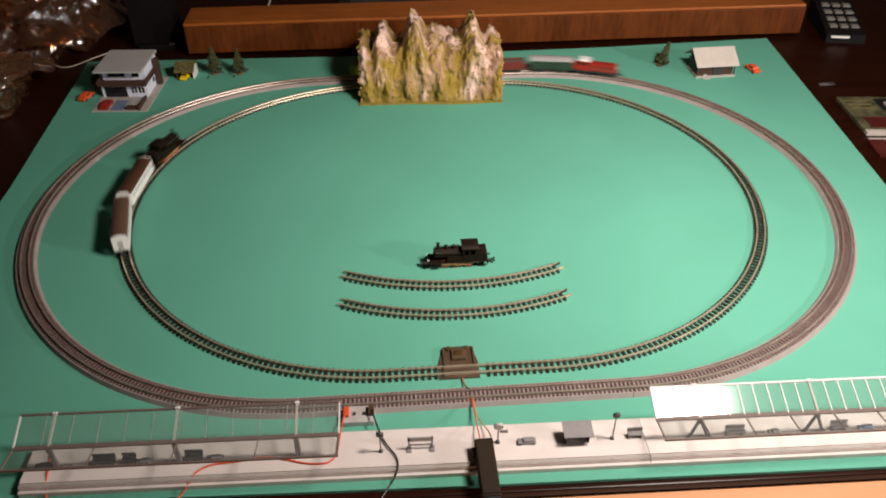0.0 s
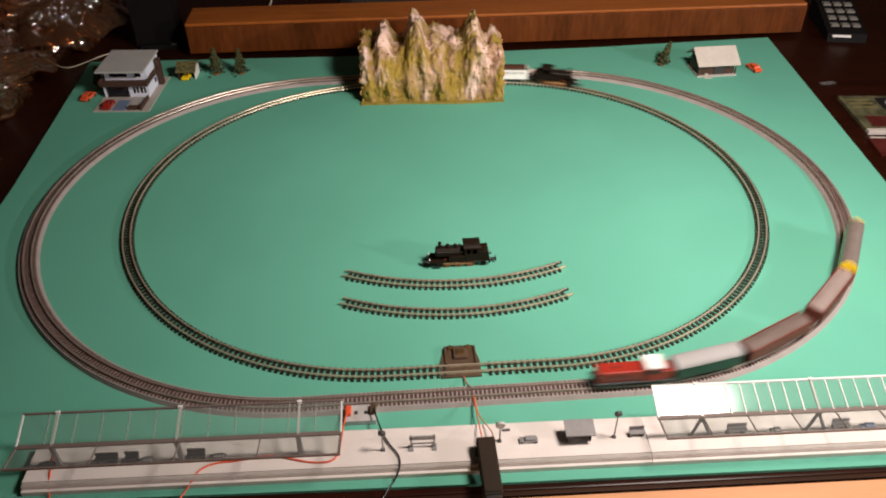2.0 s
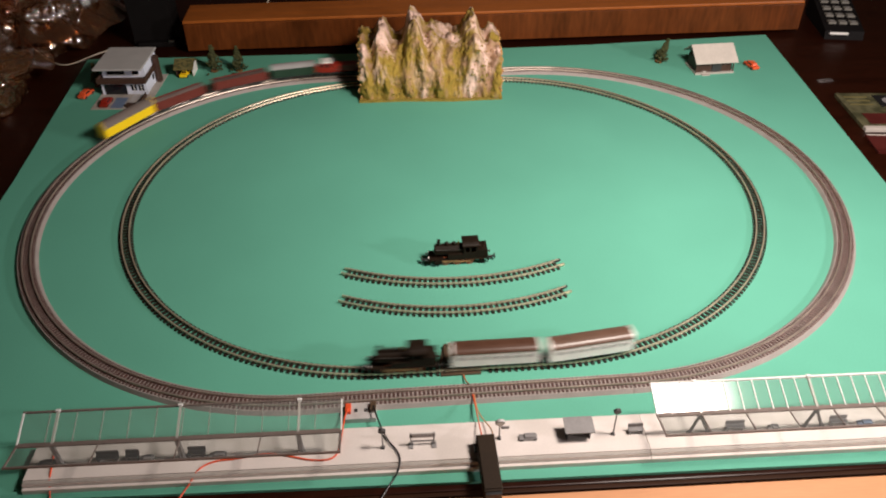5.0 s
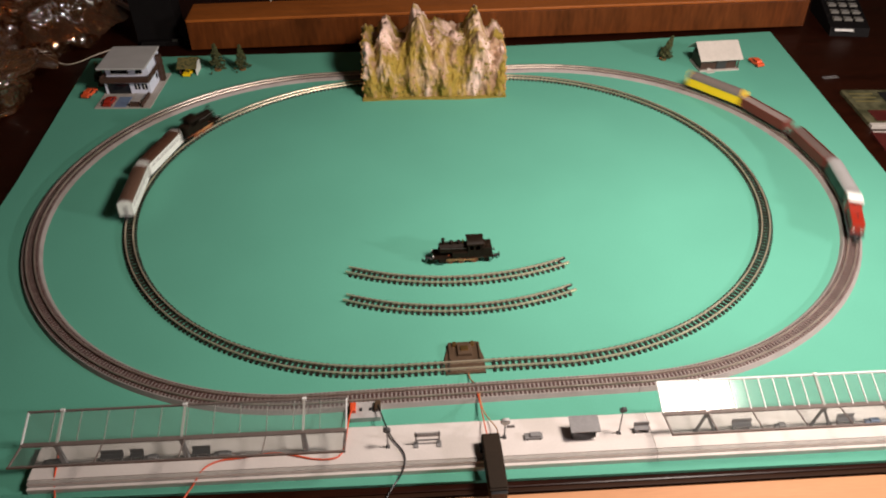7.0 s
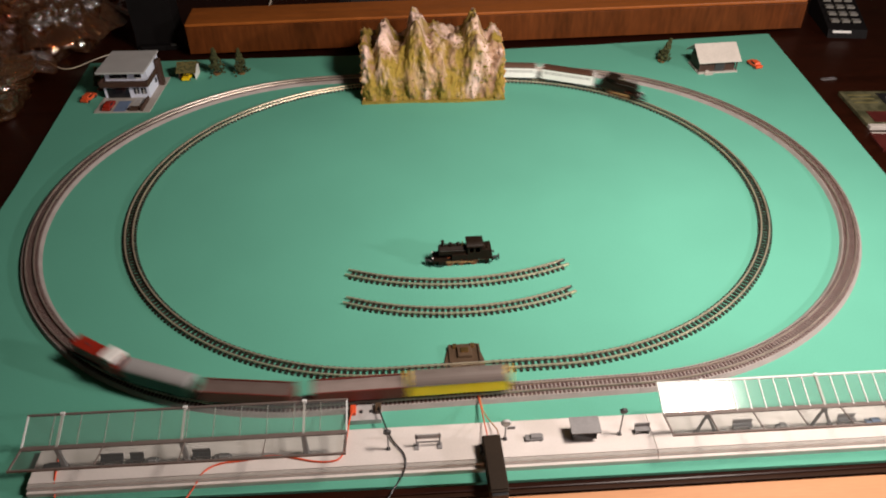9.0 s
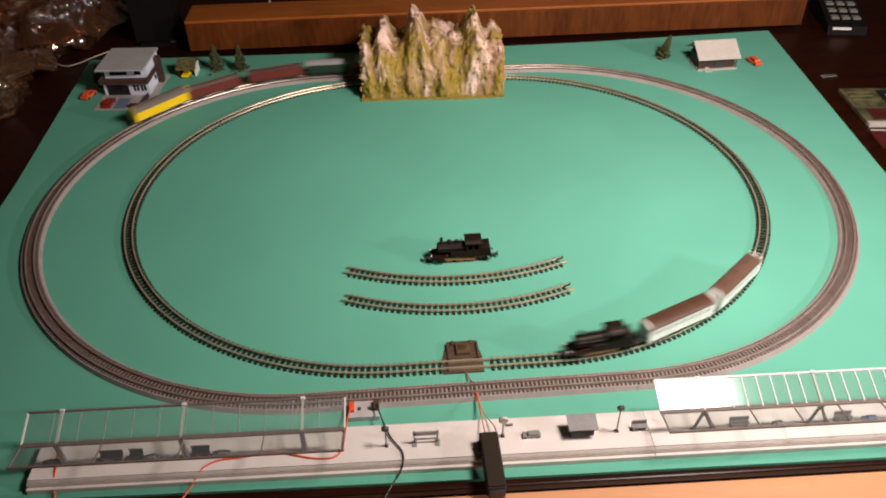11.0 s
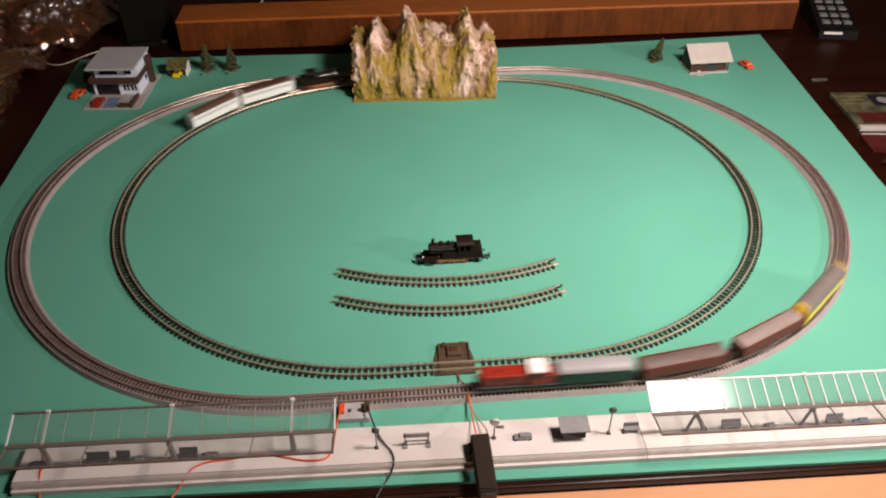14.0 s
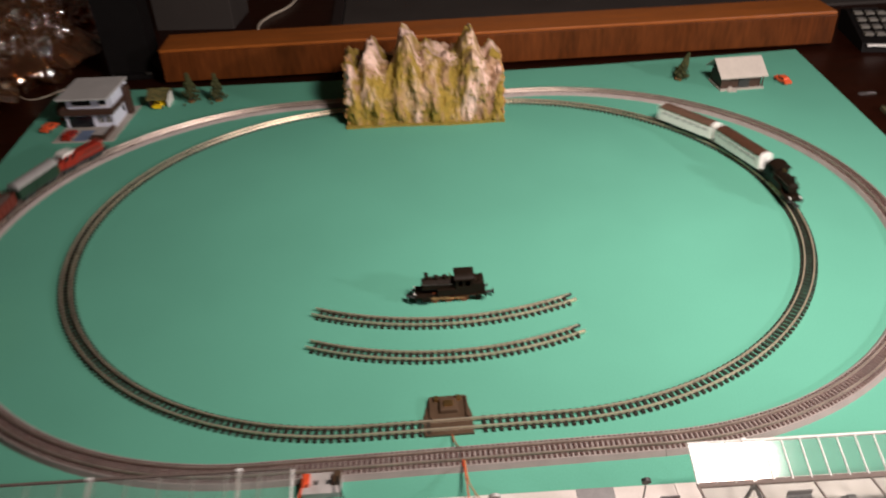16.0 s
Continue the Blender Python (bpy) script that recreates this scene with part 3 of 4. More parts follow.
def van(label, half, side, roof):
    ob = thing("covered_wagon", pose(0, 0, 0), label, "model wagon")
    underframe(ob, half, (-half + 0.016, half - 0.016))
    part("body", blocks((0, 0, 0.0072, 2 * half, 0.0180, 0.0145), bevel=0.0006), side, ob)
    bm = bmesh.new()
    prism(bm, roof_arc(0.0096, 0.0215, 0.0060), -half - 0.0008, half + 0.0008)
    part("roof", bm, roof, ob, "white rounded roof")
    for s in (-1, 1):
        part("sliding_door", blocks((0, s * 0.0093, 0.0080, 0.016, 0.0009, 0.0125)), side, ob)
        part("door_rail", blocks((0.004, s * 0.0096, 0.0206, 0.034, 0.0007, 0.0007)), side, ob)
    return ob


def diesel(label, half):
    """A red engine with low hoods and a pale cab behind its middle."""
    ob = thing("diesel_locomotive", pose(0, 0, 0), label, "model locomotive")
    underframe(ob, half, (-half + 0.019, half - 0.019))
    part("deck", blocks((0, 0, 0.0072, 2 * half, 0.0190, 0.0016), bevel=0.0003), DARK, ob)
    part("front_hood", blocks((half * 0.335, 0, 0.0088, half * 1.15, 0.0150, 0.0130), bevel=0.0012), RED, ob)
    part("rear_hood", blocks((-half * 0.80, 0, 0.0088, half * 0.26, 0.0150, 0.0105), bevel=0.0012), RED, ob)
    part("cab", blocks((-half * 0.46, 0, 0.0088, half * 0.46, 0.0184, 0.0165), bevel=0.0006), RED, ob)
    part("cab_roof", blocks((-half * 0.46, 0, 0.0253, half * 0.48, 0.0190, 0.0024, 0, 0.9), bevel=0.0006), CREAM, ob, "pale cab roof")
    for s in (-1, 1):
        for x in (-half * 0.58, -half * 0.34):
            part("window", blocks((x, s * 0.0092, 0.0185, 0.0060, 0.0006, 0.0050)), GLASS, ob)
        part("end_window", blocks((-half * 0.46 + s * half * 0.23, 0, 0.0205, 0.0007, 0.0140, 0.0038)), GLASS, ob)
        part("stripe", blocks((half * 0.335, s * 0.00755, 0.0125, half * 1.05, 0.0003, 0.0010)), WARMGREY, ob, "pale stripe along the hood")
        for k in range(5):
            part("grille", blocks((half * (0.15 + 0.14 * k), s * 0.0076, 0.0150, 0.0035, 0.0004, 0.0045)), OXIDE, ob)
        part("headlight", blocks((half * 0.915, s * 0.0045, 0.0130, 0.0008, 0.0022, 0.0022)), WHITE, ob)
    part("exhaust", blocks((half * 0.45, 0, 0.0213, 0.0030, 0.0022, 0.0020)), DARK, ob)
    return ob


# ---- scenery ----
def mountain():
    """A hollow moulded tunnel mountain: a rough shell with spires, open at both ends for the two tracks."""
    bm = bmesh.new()
    x0, x1, ya, yb, nu, nv = -0.1235, 0.1075, 0.274, 0.425, 150, 110
    spires = ((-0.118, 0.010, 0.009), (-0.086, 0.026, 0.0125), (-0.033, 0.044, 0.0155), (0.002, 0.018, 0.014), (0.030, 0.010, 0.012), (0.061, 0.037, 0.0155), (0.098, 0.010, 0.010))
    rings = []
    for i in range(nu + 1):
        u = i / nu
        x = x0 + (x1 - x0) * u
        top = 0.072 + sum(h * math.exp(-abs((x - c) / w) ** 2.6) for c, h, w in spires)
        ring = []
        for j in range(nv + 1):
            a = math.pi * j / nv
            c, s = math.cos(a), math.sin(a)
            y = 0.352 - (0.078 if c > 0 else 0.073) * math.copysign(abs(c) ** 0.62, c)
            z = top * s ** 0.85
            p = Vector((x, y, z))
            low = min(1.0, z / 0.012)
            rib = noise.fractal((x * 46, y * 26, z * 14), 1.0, 2.0, 3)
            lump = noise.fractal((x * 150 + 7, y * 150, z * 110), 0.7, 2.1, 4)
            crag = abs(noise.noise((x * 45 + 3, y * 20, z * 9)))
            d = (0.0120 * rib + 0.0042 * lump - 0.013 * crag + 0.004) * (0.25 + 0.75 * low)
            n = Vector((0, -math.copysign(abs(c) ** 0.8, c), s * 0.5)).normalized()
            p += n * d
            rim = min(u, 1 - u)
            if rim < 0.03:
                p.x += 0.005 * noise.noise((y * 90, z * 90, 4.0 + round(u)))
            p.z = max(p.z, 0.0)
            ring.append(bm.verts.new(p))
        rings.append(ring)
    for i in range(nu):
        for j in range(nv):
            bm.faces.new((rings[i][j], rings[i + 1][j], rings[i + 1][j + 1], rings[i][j + 1]))
    # thin inner skin, so that the mouths show an edge
    inner = []
    for i in (0, nu):
        edge = rings[i]
        back = [bm.verts.new((v.co.x, 0.352 + (v.co.y - 0.352) * 0.90, v.co.z * 0.90)) for v in edge]
        inner.append(back)
        for j in range(nv):
            bm.faces.new((edge[j], edge[j + 1], back[j + 1], back[j]))
    for j in range(nv):
        bm.faces.new((inner[0][j], inner[0][j + 1], inner[1][j + 1], inner[1][j]))
    spots = [[v.co.copy() for v in ring] for ring in rings]
    ob = thing("tunnel_mountain", pose(0, 0, 0), "craggy pinkish rock tunnel mountain with olive moss, over both tracks", "model mountain")
    part("rock_shell", bm, ROCK, ob, smooth=True)
    rnd = random.Random(5)
    bm = bmesh.new()
    for k in range(700):
        v = spots[rnd.randrange(2, nu - 1)][min(nv, int(nv * 0.62 * rnd.random() ** 1.4))]
        if noise.noise((v.x * 34, v.y * 20, v.z * 16 + 3)) < -0.02 and v.z > 0.012 or v.z > 0.092:
            continue
        r = rnd.uniform(0.0008, 0.0021)
        bmesh.ops.create_icosphere(bm, subdivisions=1, radius=r, matrix=pose(v.x, v.y + r * 0.3, max(v.z, 0.001), rnd.uniform(0, 90), rnd.uniform(0, 90), rnd.uniform(0, 90)) @ Matrix.Diagonal((1.3, 0.6, rnd.uniform(0.7, 1.8), 1)))
    part("moss", bm, MOSS, ob, "olive moss tufts")
    bm = bmesh.new()
    for k in range(90):
        v = spots[nu if k % 3 else 0][rnd.randrange(2, int(nv * 0.6))]
        r = rnd.uniform(0.0010, 0.0022)
        bmesh.ops.create_icosphere(bm, subdivisions=1, radius=r, matrix=pose(v.x, v.y, max(v.z, 0.001), rnd.uniform(0, 90), rnd.uniform(0, 90)))
    part("crumbled_edge", bm, TAN, ob, "crumbly tan edge of the moulding")
    bm = bmesh.new()
    prism(bm, [(x0 - 0.002, ya - 0.006), (-0.05, ya - 0.004), (0.03, ya - 0.008), (x1 + 0.001, ya - 0.004), (x1 + 0.001, ya + 0.012), (x0 - 0.002, ya + 0.012)], 0.0, 0.0030, "z")
    part("plinth", bm, MOSS, ob, "mossy rim of the base")
    return ob


TAN = mat("crumbly_tan", (0.50, 0.27, 0.10), 0.9, vary=0.35, scale=160, bump=0.0004)
MOSS = mat("olive_moss", (0.26, 0.20, 0.045), 0.95, vary=0.4, scale=120, fine=900, bump=0.0006, spec=0.1)
mountain()


def fir(x, y, h, w, material, seed, label, lean=0.0):
    ob = thing("fir_tree", pose(x, y, 0, 0, lean, 0), label, "model tree", "model trees")
    bm = bmesh.new()
    cyl(bm, (0, 0, 0), (0, 0, h * 0.95), h * 0.035, h * 0.008, n=7)
    part("trunk", bm, BARK, ob)
    rnd = random.Random(seed)
    bm = bmesh.new()
    for k in range(260):
        f = rnd.random() ** 0.8
        a = rnd.uniform(0, 2 * math.pi)
        r = w * (1 - f) * rnd.uniform(0.35, 1.0) * (0.8 + 0.3 * math.sin(a * 3 + seed))
        z = h * (0.14 + 0.86 * f) - r * 0.25
        bmesh.ops.create_cone(bm, cap_ends=False, segments=4, radius1=h * 0.052 * rnd.uniform(0.6, 1.3), radius2=0, depth=h * 0.10,
                              matrix=Matrix.Translation((r * math.cos(a), r * math.sin(a), z)) @ Euler((rnd.uniform(-1.2, 1.2), rnd.uniform(-1.2, 1.2), a)).to_matrix().to_4x4())
    part("crown", bm, material, ob)
    bm = bmesh.new()
    for k in range(16):
        a = k * 2.4
        ball(bm, 0.004 * math.cos(a), 0.004 * math.sin(a) - 0.001, 0.001, 0.0028, 0.0028, 0.0020, 6)
    part("base", bm, SCRUB, ob, "rusty scrub round the foot")
    return ob


fir(-0.385, 0.403, 0.047, 0.021, FIR, 1, "small dark green model fir on the felt")
fir(-0.342, 0.403, 0.045, 0.016, FIR, 2, "thin dark green model fir on the felt")
fir(-0.572, 0.355, 0.040, 0.012, FIR, 4, "dark model bush beside the white villa")
fir(0.402, 0.402, 0.044, 0.017, FIR, 3, "thin leaning dark model fir near the shed", 16)


def car(x, y, rz, material, label):
    ob = thing("toy_car", pose(x, y, 0, 0, 0, rz) @ Matrix.Scale(1.2, 4), label, "toy car", "toy cars")
    bm = bmesh.new()
    box(bm, 0, 0, 0.0016, 0.0250, 0.0108, 0.0040, bevel=0.0011)
    part("body", bm, material, ob)
    bm = bmesh.new()
    box(bm, -0.001, 0, 0.0056, 0.0140, 0.0098, 0.0032, 0, 0.78, bevel=0.0007)
    part("cabin", bm, material, ob)
    part("windscreen", blocks((0.0054, 0, 0.0060, 0.0008, 0.0078, 0.0020)), GLASS, ob)
    for a in (-1, 1):
        part("side_window", blocks((-0.001, a * 0.0046, 0.0060, 0.0090, 0.0006, 0.0019)), GLASS, ob)
        for b in (-1, 1):
            bm = bmesh.new()
            cyl(bm, (a * 0.0078, b * 0.0042, 0.0022), (a * 0.0078, b * 0.0056, 0.0022), 0.0022, n=10)
            part("wheel", bm, DARK, ob)
    return ob


car(0.560, 0.371, 104, ORANGE, "small orange-red toy car near the shed")
car(-0.580, 0.316, 75, ORANGE, "small orange toy car beside the white villa")
car(-0.5370, 0.283, 86, RED, "small red toy car before the villa's garage")
car(-0.4325, 0.389, 265, YELLOW, "small yellow toy car in the open shelter")


def villa():
    ob = thing("toy_villa", pose(-0.514, 0.345, 0, 0, 0, -1.5), "two-storey white toy villa with grey flat roof and dark balconies", "model house")
    part("plot", blocks((0.004, -0.016, 0.0, 0.090, 0.128, 0.0016)), STONE, ob, "pale paved plot")
    part("driveway", blocks((-0.001, -0.060, 0.0016, 0.020, 0.036, 0.0006)), BLUE, ob, "pale blue strip of paving")
    part("ground_floor", blocks((0.0, 0.006, 0.0016, 0.074, 0.070, 0.0230)), WALLWHITE, ob, "pale white wall")
    part("upper_floor", blocks((0.002, 0.010, 0.0286, 0.070, 0.064, 0.0210)), WALLWHITE, ob)
    part("balcony_slab", blocks((0.001, 0.003, 0.0246, 0.079, 0.084, 0.0040)), WOODBROWN, ob, "dark brown balcony band")
    part("balcony_rail", blocks((0.001, -0.0385, 0.0286, 0.079, 0.0014, 0.0050)), WOODBROWN, ob)
    for s in (-1, 1):
        part("balcony_rail", blocks((0.001 + s * 0.0388, -0.004, 0.0286, 0.0014, 0.068, 0.0050)), WOODBROWN, ob)
    bm = blocks((0.001, 0.001, 0.0496, 0.078, 0.088, 0.0030), bevel=0.0004)
    part("roof", bm, ROOFGREY, ob, "pale grey flat roof")
    # the wall is solid; a dark sheet paints the shade inside the garage
    part("garage_shade_panel", blocks((-0.014, -0.0290, 0.0020, 0.036, 0.0016, 0.0175)), GLASS, ob, "dark panel painted as the shaded garage opening")
    for x in (0.0165, 0.0285):
        f = part("window", blocks((x, -0.0293, 0.0090, 0.0085, 0.0010, 0.0100)), GLASS, ob)
        part("frame", blocks((x, -0.0299, 0.0086, 0.0011, 0.0008, 0.0108)), WHITE, f)
    for x, w in ((-0.010, 0.028), (0.022, 0.010)):
        f = part("window", blocks((x, -0.0222, 0.0335, w, 0.0010, 0.0110)), GLASS, ob)
        part("frame", blocks((x, -0.0229, 0.0330, w + 0.002, 0.0008, 0.0010)), WHITE, f)
    part("side_window", blocks((0.0372, 0.010, 0.0110, 0.0010, 0.0070, 0.0080)), GLASS, ob)
    part("chimney", blocks((0.0430, 0.022, 0.0016, 0.0070, 0.0110, 0.0450)), WOODBROWN, ob, "dark brown chimney stack")
    part("garden_wall", blocks((0.0360, -0.058, 0.0016, 0.0020, 0.042, 0.0070)), WOODBROWN, ob)
    part("planter", blocks((0.0230, -0.074, 0.0016, 0.0150, 0.0060, 0.0060)), WOODBROWN, ob)
    for k in range(5):
        part("paving_slab", blocks((0.0180 + 0.0095 * (k % 2), -0.036 - 0.011 * (k // 2), 0.0016, 0.0088, 0.0100, 0.0006)), LIGHTGREY, ob)


villa()


def shelter():
    ob = thing("open_shelter", pose(-0.4315, 0.396, 0), "small open shelter with mossy roof and white side wall", "model shelter")
    part("side_wall", blocks((0.0140, 0.002, 0, 0.0014, 0.030, 0.0180)), WHITE, ob, "white side wall")
    part("side_wall", blocks((-0.0140, 0.002, 0, 0.0014, 0.030, 0.0160)), WOODBROWN, ob)
    part("back_wall", blocks((0, 0.0165, 0, 0.028, 0.0012, 0.0170)), WOODBROWN, ob)
    bm = bmesh.new()
    prism(bm, [(-0.018, 0.0155), (0.001, 0.0275), (0.020, 0.0165), (0.020, 0.0150), (0.001, 0.0255), (-0.018, 0.0140)], -0.017, 0.0165)
    part("roof", bm, MOSSROOF, ob, "mossy brown roof")
    rnd = random.Random(8)
    bm = bmesh.new()
    for k in range(50):
        y = rnd.uniform(-0.016, 0.018)
        ball(bm, rnd.uniform(-0.016, 0.016), y, 0.0275 - abs(y - 0.001) * 0.62, 0.0017, 0.0017, 0.0012, 6)
    part("moss", bm, FIR, ob)


def shed():
    ob = thing("timber_shed", pose(0.484, 0.372, 0, 0, 0, 4), "dark timber goods shed with pale beige pitched roof", "model shed")
    part("loading_dock", blocks((0.001, -0.001, 0, 0.070, 0.048, 0.0028)), STONE, ob, "pale stone dock")
    part("wall", blocks((0, 0.0005, 0.0028, 0.062, 0.042, 0.0200)), WOODBROWN, ob, "dark brown timber wall")
    for k in range(12):
        part("plank", blocks((-0.0285 + 0.0052 * k, -0.0208, 0.0030, 0.0044, 0.0008, 0.0190)), WOODBROWN, ob)
    part("door", blocks((0.004, -0.0216, 0.0030, 0.017, 0.0010, 0.0150)), DARK, ob)
    bm = bmesh.new()
    prism(bm, [(-0.017 + 0.004, 0.0252), (0.004, 0.0395), (0.021, 0.0252)], -0.0309, 0.0309)
    part("gable", bm, WOODBROWN, ob)
    for s, (a, b) in ((-1, (-0.030, 0.0215)), (1, (0.032, 0.0215))):
        bm = bmesh.new()
        prism(bm, [(a, b), (0.004, 0.0420), (0.004, 0.0436), (a, b + 0.0016)], -0.0375, 0.0375)
        part("roof_slope", bm, SHEDROOF, ob, "pale beige roof")
    part("awning_post", blocks((-0.033, -0.024, 0.0042, 0.0016, 0.0016, 0.0170)), WOODBROWN, ob)
    part("awning_post", blocks((0.033, -0.024, 0.0042, 0.0016, 0.0016, 0.0170)), WOODBROWN, ob)
    part("crate", blocks((-0.018, -0.0235, 0.0028, 0.006, 0.003, 0.003)), STONE, ob)
    part("ramp", blocks((-0.016, -0.0275, 0.0, 0.014, 0.006, 0.0016)), STONE, ob)


shelter()
shed()

# ---- the platform along the front ----
PZ = 0.0100
TILTED = pose(0, -0.4300, 0, 0, 0, 0.85)


def on_platform(x, y, z=PZ, rz=0.0):
    """y from the platform's middle line, towards the tracks."""
    return TILTED @ pose(x, y, z, 0, 0, rz)


platform = thing("station_platform", TILTED, "long pale grey plastic station platform with a stepped front", "model platform")
for x0, x1 in ((-0.389, 0.168), (0.1685, 0.475)):
    bm = bmesh.new()
    prism(bm, [(-0.0240, 0.0), (0.0240, 0.0), (0.0240, PZ), (-0.0165, PZ), (-0.0165, PZ - 0.0014), (-0.0205, PZ - 0.0014), (-0.0205, 0.0052), (-0.0240, 0.0052)], x0, x1)
    part("platform_deck", bm, PLAT, platform)
    # grey strips paint the step's shadow line onto the platform
    part("kerb_shadow_line", blocks(((x0 + x1) / 2, -0.0187, PZ - 0.0013, x1 - x0 - 0.0005, 0.0030, 0.0006)), PLAT_SHADE, platform, "grey strip painted as the shadow line along the kerb")
    part("kerb_face", blocks(((x0 + x1) / 2, -0.0208, 0.0053, x1 - x0 - 0.0005, 0.0006, 0.0012)), PLAT_SHADE, platform)


def canopy(x0, x1, ribs, supports, dull):
    """A clear roof in two slopes on forked posts, with ribs."""
    ob = thing("platform_canopy", TILTED @ pose(0, 0, PZ), "clear plastic platform canopy with " + ("grey" if dull else "white") + " ribs on forked posts", "model canopy", "platform canopies")
    zf, zv, zn = 0.0376, 0.0265, 0.0310
    yf, yv, yn = 0.0275, -0.0005, -0.0270
    rib_mat = RIB_GREY if dull else RIB
    for (ya, za), (yb, zb), n in (((yv, zv), (yf, zf), "far_panel"), ((yn, zn), (yv, zv), "near_panel")):
        bm = bmesh.new()
        prism(bm, [(ya, za), (yb, zb), (yb, zb + 0.0006), (ya, za + 0.0006)], x0, x1)
        o = part(n, bm, CLEAR, ob, "clear plastic roof panel")
        o.visible_shadow = False
    for y, z, w, h, m in ((yf, zf, 0.0018, 0.0016, RIB_GREY if dull else RIB), (yv, zv, 0.0040, 0.0018, RIB_GREY), (yn, zn, 0.0016, 0.0020, RIB_GREY)):
        part("edge_beam", blocks(((x0 + x1) / 2, y, z - 0.0004, x1 - x0 + 0.0016, w, h)), m, ob)
    for k in range(ribs + 1):
        x = x0 + (x1 - x0) * k / ribs
        end = k in (0, ribs)
        w = 0.0013 if end else 0.0008
        bm = bmesh.new()
        prism(bm, [(yv, zv - 0.0002), (yf, zf - 0.0002), (yf, zf + 0.0012), (yv, zv + 0.0012)], x - w / 2, x + w / 2)
        part("rib", bm, RIB if (end or not dull) else CLEAR_RIB, ob)
        if k % 3 == 0:
            bm = bmesh.new()
            prism(bm, [(yn, zn - 0.0002), (yv, zv - 0.0002), (yv, zv + 0.0012), (yn, zn + 0.0012)], x - w / 2, x + w / 2)
            part("near_rib", bm, RIB_GREY, ob)
    for x in supports:
        p = part("post", blocks((x, -0.001, 0.0205, 0.0040, 0.0030, 0.0060)), GREY if dull else DARK, ob, "forked post")
        for s in (-1, 1):
            bm = bmesh.new()
            foot = x + (s * 0.0015 if dull else 0.003 + s * 0.009)
            cyl(bm, (foot, -0.001, 0.0), (x + s * 0.0010, -0.001, 0.0225), 0.0016, 0.0013, n=8)
            part("leg", bm, GREY if dull else DARK, p)
            part("foot", blocks((foot, -0.001, 0.0, 0.0042, 0.0046, 0.0012)), GREY if dull else DARK, p)
        bm = bmesh.new()
        prism(bm, [(yv, zv - 0.0012), (yf, zf - 0.0010), (yf, zf + 0.0016), (yv, zv + 0.0016)], x - 0.0010, x + 0.0010)
        part("bracket", bm, THICK_RIB, p, "thick cloudy plastic bracket")
        part("bracket_tip", blocks((x, yf, zf - 0.0006, 0.0042, 0.0026, 0.0030), bevel=0.0005), RIB, p)
    return ob


THICK_RIB = clear("cloudy_bracket_plastic", (0.80, 0.78, 0.74), 0.2, 0.3, 0.35)
CLEAR_RIB = clear("clear_rib_plastic", (0.75, 0.76, 0.72), 0.2, 0.3, 0.18)
canopy(-0.391, -0.1095, 12, (-0.361, -0.2535, -0.1475), True)
canopy(0.1745, 0.470, 22, (0.2145, 0.3225, 0.430), False)


def bench(x, y=0.0, w=0.020, rz=0.0, material=GREY):
    ob = thing("platform_bench", on_platform(x, y, PZ, rz), "small grey plastic bench on the pale platform", "model bench", "platform benches")
    part("seat", blocks((0, 0, 0.0042, w, 0.0050, 0.0010)), material, ob)
    part("backrest", blocks((0, 0.0026, 0.0056, w, 0.0008, 0.0042)), material, ob)
    for s in (-1, 1):
        part("leg", blocks((s * w * 0.4, 0, 0, 0.0014, 0.0046, 0.0042)), material, ob)
    return ob


def name_board(x, y):
    ob = thing("station_sign", on_platform(x, y), "grey framed station sign on two feet", "model sign")
    for s in (-1, 1):
        part("post", blocks((s * 0.0105, 0, 0, 0.0012, 0.0014, 0.0165)), GREY, ob)
        part("foot", blocks((s * 0.0105, -0.001, 0, 0.0042, 0.0070, 0.0012)), GREY, ob)
    part("board", blocks((0, 0, 0.0105, 0.0235, 0.0010, 0.0056)), LIGHTGREY, ob, "pale board with a dark line of writing")
    for k in range(5):
        part("writing_bar", blocks((-0.007 + 0.0034 * k, -0.0007, 0.0127, 0.0026, 0.0004, 0.0013)), GREY, ob)
    part("writing_bar", blocks((-0.0100, -0.0007, 0.0120, 0.0018, 0.0004, 0.0028)), DARK, ob)
    part("cross_bar", blocks((0, 0, 0.0050, 0.0210, 0.0010, 0.0010)), GREY, ob)


def lamp_post(x, y, h, label, clock=False):
    ob = thing("platform_clock" if clock else "platform_lamp", on_platform(x, y), label, "model clock" if clock else "model lamp")
    bm = bmesh.new()
    cyl(bm, (0, 0, 0), (0, 0, h), 0.0008, 0.0006, n=8)
    part("post", bm, GREY, ob)
    part("foot", blocks((0, 0, 0, 0.0034, 0.0034, 0.0012)), DARK, ob)
    bm = bmesh.new()
    cyl(bm, (0, -0.0012, h), (0, 0.0012, h + 0.0006), 0.0044 if clock else 0.0034, n=18)
    part("face" if clock else "shade", bm, LIGHTGREY if clock else DARK, ob)
    if clock:
        bm = bmesh.new()
        cyl(bm, (0, -0.0016, h), (0, -0.0012, h), 0.0036, n=18)
        part("dial", bm, WHITE, ob, "white dial")
        part("plate", blocks((0.0050, 0, h - 0.0085, 0.0072, 0.0010, 0.0030)), GREY, ob)
    return ob


